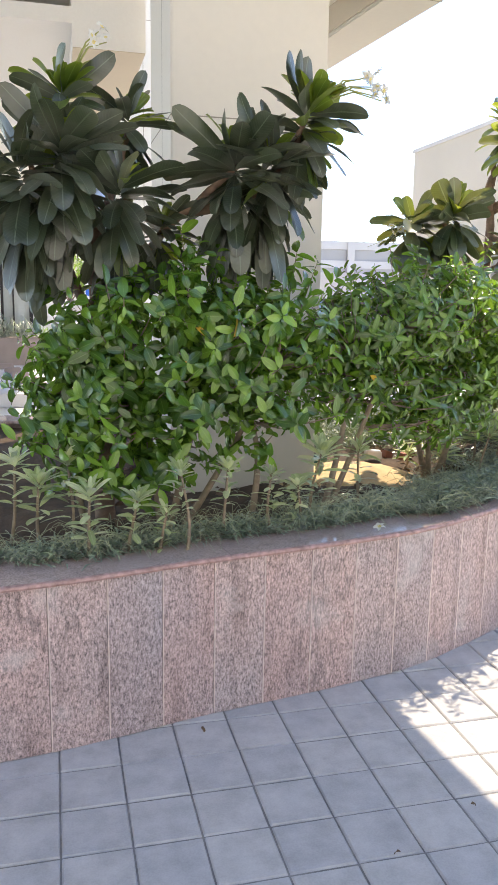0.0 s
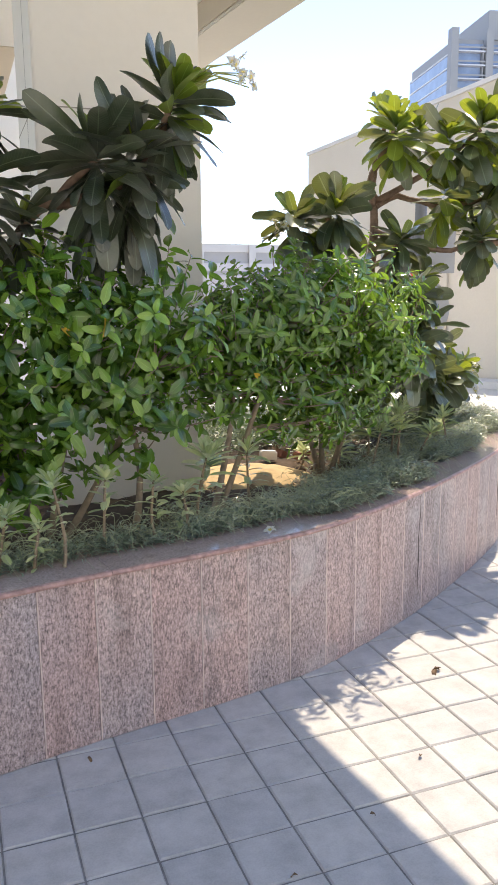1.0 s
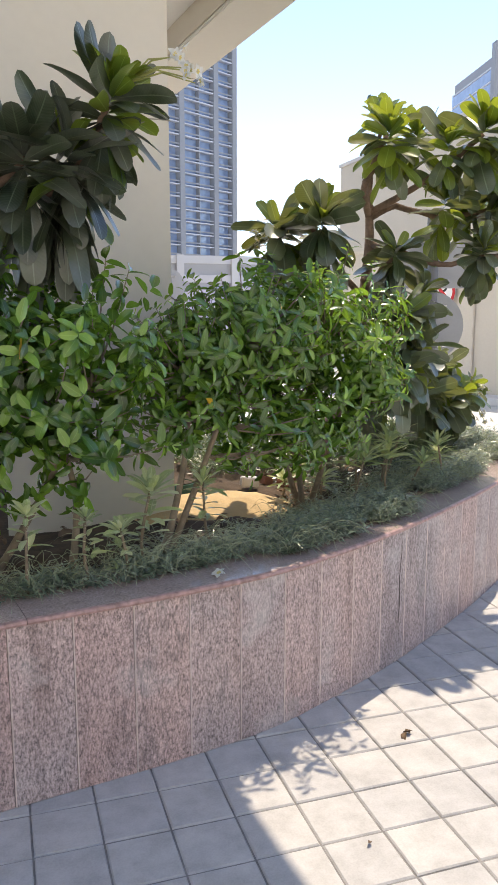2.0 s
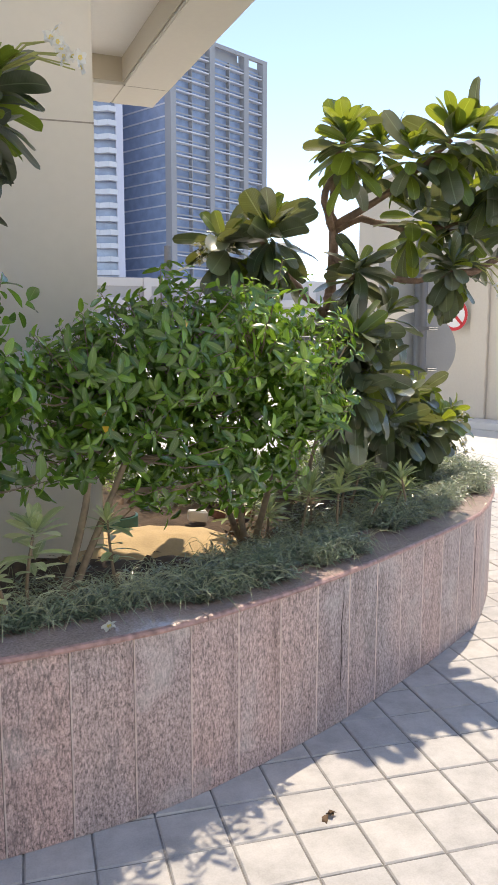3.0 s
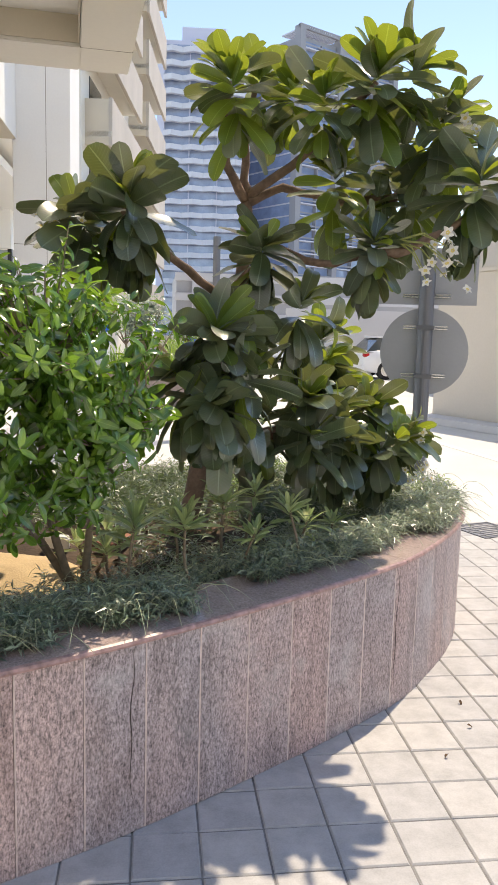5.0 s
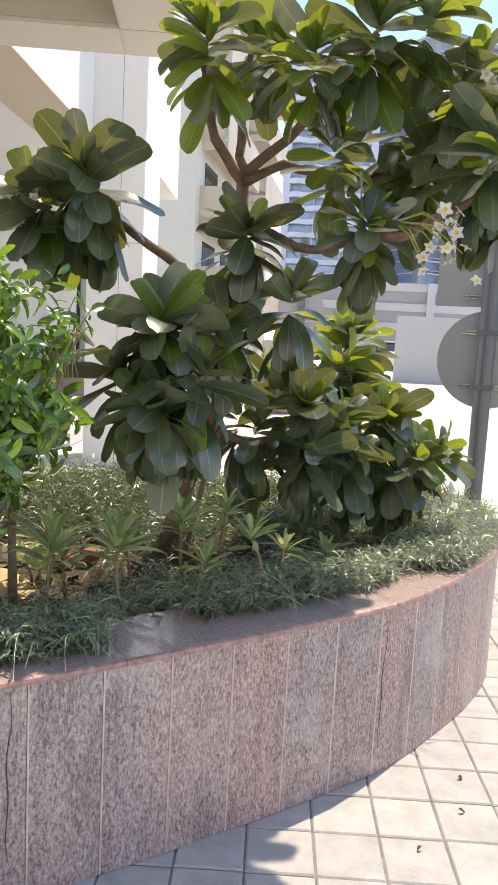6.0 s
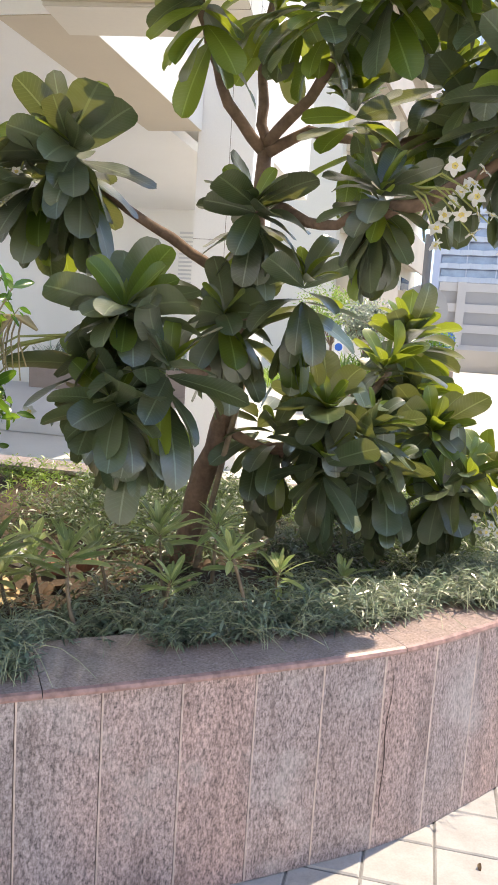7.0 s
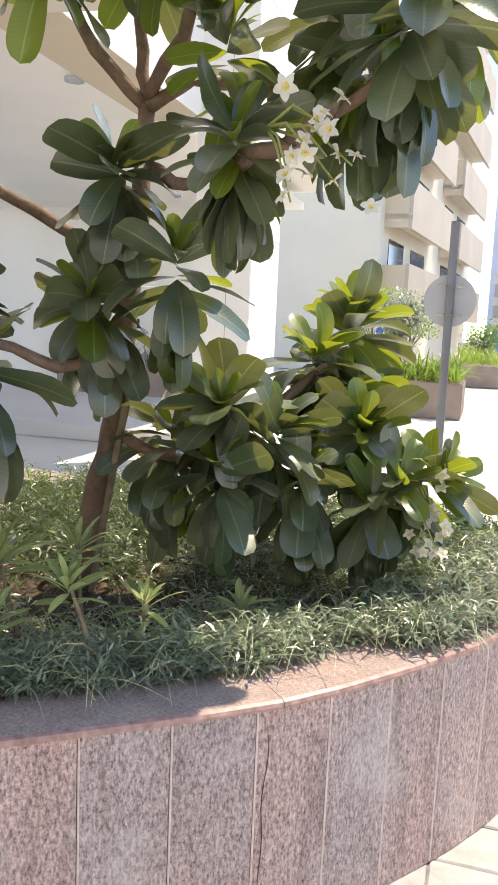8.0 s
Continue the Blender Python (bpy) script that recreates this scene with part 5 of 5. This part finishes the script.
# wiry runners that arch and lie over the cover
rng = random.Random(31)
V, F = [], []
for x, y, z, h in cover_spots[::4]:
    a, L = rng.uniform(0, 6.283), rng.uniform(0.08, 0.24)
    bend, rise = rng.uniform(-1.2, 1.2), rng.uniform(0.03, 0.09)
    b = len(V)
    px, py = x, y
    for k in range(6):
        f = k / 5
        r = 0.0014 * (1 - 0.5 * f)
        pz = z + 0.03 + rise * math.sin(3.0 * f)
        for c in range(3):
            t = 2.094 * c
            V.append((px - math.sin(a) * r * math.cos(t), py + math.cos(a) * r * math.cos(t), pz + r * math.sin(t)))
        px, py, a = px + math.cos(a) * L / 5, py + math.sin(a) * L / 5, a + bend / 5
    for k in range(5):
        for c in range(3):
            q = b + 3 * k
            F.append((q + c, q + (c + 1) % 3, q + 3 + (c + 1) % 3, q + 3 + c))
me = bpy.data.meshes.new("runner_stems")
me.from_pydata(V, [], F)
me.materials.append(RUNNER)
tagged(part("runner_stems", me, None), "thin pale wiry runners lying over the ground cover", "ground cover", kind="stuff")
# trailing shoots over the planter's end
for i in range(9):
    p, q = on_edge(7.75 + 0.16 * i)
    rr = random.Random(i)
    P = curve_pts([p + q * 0.12 + Vector((0, 0, 0.63)), p + q * -0.02 + Vector((0, 0, 0.635)), p - q * 0.05 + Vector((rr.uniform(-0.05, 0.05), 0, 0.52)), p - q * 0.05 + Vector((rr.uniform(-0.09, 0.09), 0, rr.uniform(0.3, 0.46)))], 9)
    sh = thing("trailing_shoot", p, "thin trailing shoot hanging over the granite wall", "plant", "trailing shoots")
    part("stem", tube(P, [0.0016] * 10, 4), STALK, sh).matrix_local = sh.matrix_world.inverted()
    me = leaves_joined("leaves", BLADES, [leaf_turn(P[k], k * 137 + j * 90, rr.uniform(-40, 30), 0, 0.6) for k in range(2, 10) for j in range(3)], LEAF_GRASS)
    part("leaves", me, None, sh).matrix_local = sh.matrix_world.inverted()

# ---------------------------------------------------------------- litter
for i, (x, y, z, sx, sy, sz, mt, lab) in enumerate(((1.83, 4.24, 0.60, 0.10, 0.055, 0.045, BAND, "pale broken brick lying on the sand"), (2.02, 4.22, 0.59, 0.07, 0.05, 0.035, BRICK, "broken red brick on the soil"), (2.10, 4.30, 0.59, 0.09, 0.05, 0.04, BRICK, "broken red brick on the soil"), (1.96, 4.34, 0.58, 0.06, 0.06, 0.035, BRICK, "broken red brick on the soil"), (2.42, 4.06, 0.585, 0.12, 0.035, 0.02, BRICK, "red-brown shard on the soil"))):
    bm = boxed(-sx / 2, sx / 2, -sy / 2, sy / 2, -0.01, sz, 0.006)
    for v in bm.verts:
        v.co += Vector([0.006 * noise.noise(v.co * 40 + Vector((i, k, 0))) for k in range(3)])
    b = tagged(part("brick", bm, mt), lab, "brick", "broken bricks")
    b.matrix_world = pose(x, y, z - 0.01, 6 * i, 4, 37 * i)
rng = random.Random(21)
dead = []
while len(dead) < 260:
    x, y = rng.uniform(0.2, 3.7), rng.uniform(2.9, 5.6)
    if inside(x, y, 0.3):
        dead.append(leaf_turn((x, y, 0.575 + 0.05 * noise.noise((x * 1.7, y * 1.7, 0))), rng.uniform(0, 360), rng.uniform(-8, 12), rng.uniform(-30, 30), rng.uniform(0.5, 1.3)))
tagged(part("leaf_litter", leaves_joined("leaf_litter", [leaf_shape(0.09, 0.035, 1.0, 0.5, 0.55, 5, 0.4, 1), leaf_shape(0.06, 0.02, 0.4, 0.3, 0.5, 5, 0.4, 2)], dead, DRY), None), "dry brown leaf litter on the planter soil", "leaf litter", kind="stuff")
tray = thing("tray", pose(1.42, 4.22, 0.58), "dark green plastic plant tray on the sand", "tray")
part("rim", disc(bmesh.new(), 0.11, 0.06, pose(0, 0, 0.03)), TRAY, tray)
part("filling", disc(bmesh.new(), 0.098, 0.004, pose(0, 0, 0.063)), SOIL, tray)
for i, (x, y, z) in enumerate(((1.25, 2.79, 0.625),)):
    f = tagged(part("fallen_flower", FLOWER, None), "fallen white blossom on the granite coping", "flower", "fallen flowers")
    f.matrix_world = pose(x, y, z, 25 * i + 12, -20, 70 * i) @ Matrix.Scale(0.7, 4)
drain = thing("drain_grate", pose(4.85, 6.70, 0.0, 0, 0, 20), "dark steel drain grate set in the paving", "drain grate")
for a in ((-0.2, 0.2, -0.2, -0.18), (-0.2, 0.2, 0.18, 0.2), (-0.2, -0.18, -0.18, 0.18), (0.18, 0.2, -0.18, 0.18)):
    part("frame", boxed(*a, -0.02, 0.006), POLE, drain)
for i in range(8):
    part("bar", boxed(-0.18, 0.18, -0.165 + i * 0.045, -0.145 + i * 0.045, -0.02, 0.004), POLE, drain)
DRY_LEAF = leaf_mesh("dry_leaf", DRY, 0.05, 0.022, 1.4, 0.5, 0.5, rows=5, wave=0.4, seed=4)
for i, (x, y) in enumerate(((1.91, 2.585), (1.93, 2.60), (1.90, 2.60), (0.47, 2.50), (1.2, 1.9), (2.5, 2.2), (0.9, 1.75), (3.3, 3.5), (3.5, 3.9), (3.45, 3.7), (1.5, 2.1))):
    d = tagged(part("dry_leaf", DRY_LEAF, None), "curled dry brown leaf lying on the pavers", "leaf", "dry leaves")
    d.matrix_world = pose(x, y, 0.012, 0, 15, 67 * i) @ Matrix.Scale(0.9 if i < 3 else 0.5, 4)


# ---------------------------------------------------------------- far plantings
def planter_box(x0, x1, y0, y1, h, label, seed, n, mat, tall):
    p = thing("planter_box", (0, 0, 0), label, "planter", "far planter boxes")
    part("box", boxed(x0, x1, y0, y1, -0.02, h, 0.02), PLANTER_BOX, p)
    rr = random.Random(seed)
    ms = [leaf_turn((rr.uniform(x0 + 0.05, x1 - 0.05), rr.uniform(y0 + 0.05, y1 - 0.05), h - 0.02), rr.uniform(0, 360), rr.uniform(40, 88), 0, rr.uniform(0.6, 1.2) * tall) for _ in range(n)]
    g = part("grass", leaves_joined("grass", [leaf_shape(0.5, 0.02, 0.9, 0.2, 0.35, 5), leaf_shape(0.42, 0.018, 1.3, 0.2, 0.35, 5)], ms, mat), None, p, kind="stuff")
    return p


for i in range(5):
    k = tagged(part("step_edge", boxed(-0.13, 0.13, -0.05, 0.05, 0, 0.10, 0.01), PLANTER_BOX), "small dark stone step edge on the pale path", "stone", "step edges")
    k.matrix_world = pose(-0.85 + 0.15 * i, 14.3 - 0.75 * i, 0.158 if 14.3 - 0.75 * i > 10.85 else -0.022, 0, 0, 12)
planter_box(-4.0, -0.15, 15.0, 15.7, 0.66, "brown stone planter box full of arching green grass", 3, 900, LEAF_COVER, 1.0)
planter_box(1.3, 3.22, 16.4, 18.2, 0.62, "brown stone planter box with bright sunlit grass", 4, 900, LEAF_GRASS, 1.3)
planter_box(2.6, 4.0, 26.0, 34.0, 0.62, "long brown planter with bright grass", 5, 900, LEAF_GRASS, 1.4)


def small_tree(at, h, r, label, seed, mat=LEAF_GRASS):
    rr = random.Random(seed)
    t = thing("small_tree", at, label, "tree", "far small trees")
    part("trunk", tube(curve_pts([(0, 0, 0), (0.05, 0, h * 0.35), (0, 0.04, h * 0.75)], 6), [0.05 - 0.004 * k for k in range(7)], 7, 0.1), BARK, t)
    for i in range(6):
        a = i * 1.05
        part("limb", tube([(0.03, 0, h * 0.45), (r * 0.4 * math.cos(a), r * 0.4 * math.sin(a), h * 0.7), (r * 0.75 * math.cos(a), r * 0.75 * math.sin(a), h * 0.9)], [0.022, 0.014, 0.006], 5), BARK, t)
    ms = []
    for _ in range(170):
        d = Vector([rr.gauss(0, 1) for _ in range(3)]).normalized() * rr.uniform(0.4, 1.0)
        c = Vector((d.x * r, d.y * r, h * 0.85 + d.z * r * 0.75))
        for _ in range(9):
            ms.append(leaf_turn(c + Vector([rr.gauss(0, 0.09) for _ in range(3)]), rr.uniform(0, 360), rr.uniform(-50, 60), rr.uniform(-40, 40), rr.uniform(0.8, 1.5)))
    part("crown", leaves_joined("crown", SHRUB_SHAPES, ms, mat), None, t, kind="stuff")


small_tree((1.95, 17.2, 0.6), 1.35, 0.55, "small round-crowned tree in a stone planter", 1, LEAF_COVER)
small_tree((0.45, 24.0, 0.0), 2.6, 1.1, "slim young tree beyond the passage", 2)
small_tree((1.3, 26.0, 0.0), 2.2, 1.0, "slim young tree beyond the passage", 3)
small_tree((3.4, 30.0, 0.6), 1.0, 0.7, "dark green bush in the far planter", 4, LEAF_SHRUB)
lawn = [leaf_turn((random.Random(i).uniform(-1.6, 2.2), random.Random(i + 9999).uniform(21.5, 26), 0), i * 137, 60 + i % 30, 0, 1.0) for i in range(1500)]
tagged(part("grass_bed", leaves_joined("grass_bed", [leaf_shape(0.5, 0.03, 0.9, 0.2, 0.35, 4)], lawn, LEAF_GRASS), None), "bright sunlit grass bed beyond the passage", "grass", kind="stuff")

# ---------------------------------------------------------------- pavers
def paver_mesh(k):
    bm = boxed(-0.0972, 0.0972, -0.0972, 0.0972, -0.02, 0.0, 0.0)
    top = [e for e in bm.edges if all(v.co.z > -0.001 for v in e.verts)]
    bmesh.ops.bevel(bm, geom=top, offset=0.0045, segments=1, affect="EDGES")
    for v in bm.verts:
        v.co.x += 0.0012 * noise.noise((v.co.x * 20, v.co.y * 20, k))
        v.co.y += 0.0012 * noise.noise((v.co.x * 20, v.co.y * 20, k + 7))
    return mesh_of("paver", bm, PAVER)


PAVERS = [paver_mesh(k) for k in range(5)]
rng = random.Random(5)
V, F, made = [], [], 0
src = [([tuple(v.co) for v in m.vertices], [tuple(p.vertices) for p in m.polygons]) for m in PAVERS]
cells = [(i, j) for i in range(-20, 35) for j in range(-16, 34)]
cells.sort(key=lambda c: abs(c[0] * 0.2 + 0.27 - 1.9) * 0.9 + abs(c[1] * 0.2 + 0.255 - 2.3 - 0.45 * (c[0] * 0.2 + 0.27 - 1.9)))
for i, j in cells:
    x, y = 0.275 + i * 0.2, 0.252 + j * 0.2
    if inside(x, y, 0.16):
        continue
    dz, k = rng.uniform(-0.0015, 0.0012), rng.randrange(5)
    rx, ry = rng.uniform(-0.4, 0.4), rng.uniform(-0.4, 0.4)
    if made < 300:
        part("paver", PAVERS[k], None, pavement).matrix_local = pose(x, y, dz, rx, ry, 0)
        made += 1
    else:
        b = len(V)
        V += [(a[0] + x, a[1] + y, a[2] + dz) for a in src[k][0]]
        F += [tuple(q + b for q in f) for f in src[k][1]]
me = bpy.data.meshes.new("paver_field")
me.from_pydata(V, [], F)
me.materials.append(PAVER)
part("paver_field", me, None, pavement, kind="stuff")
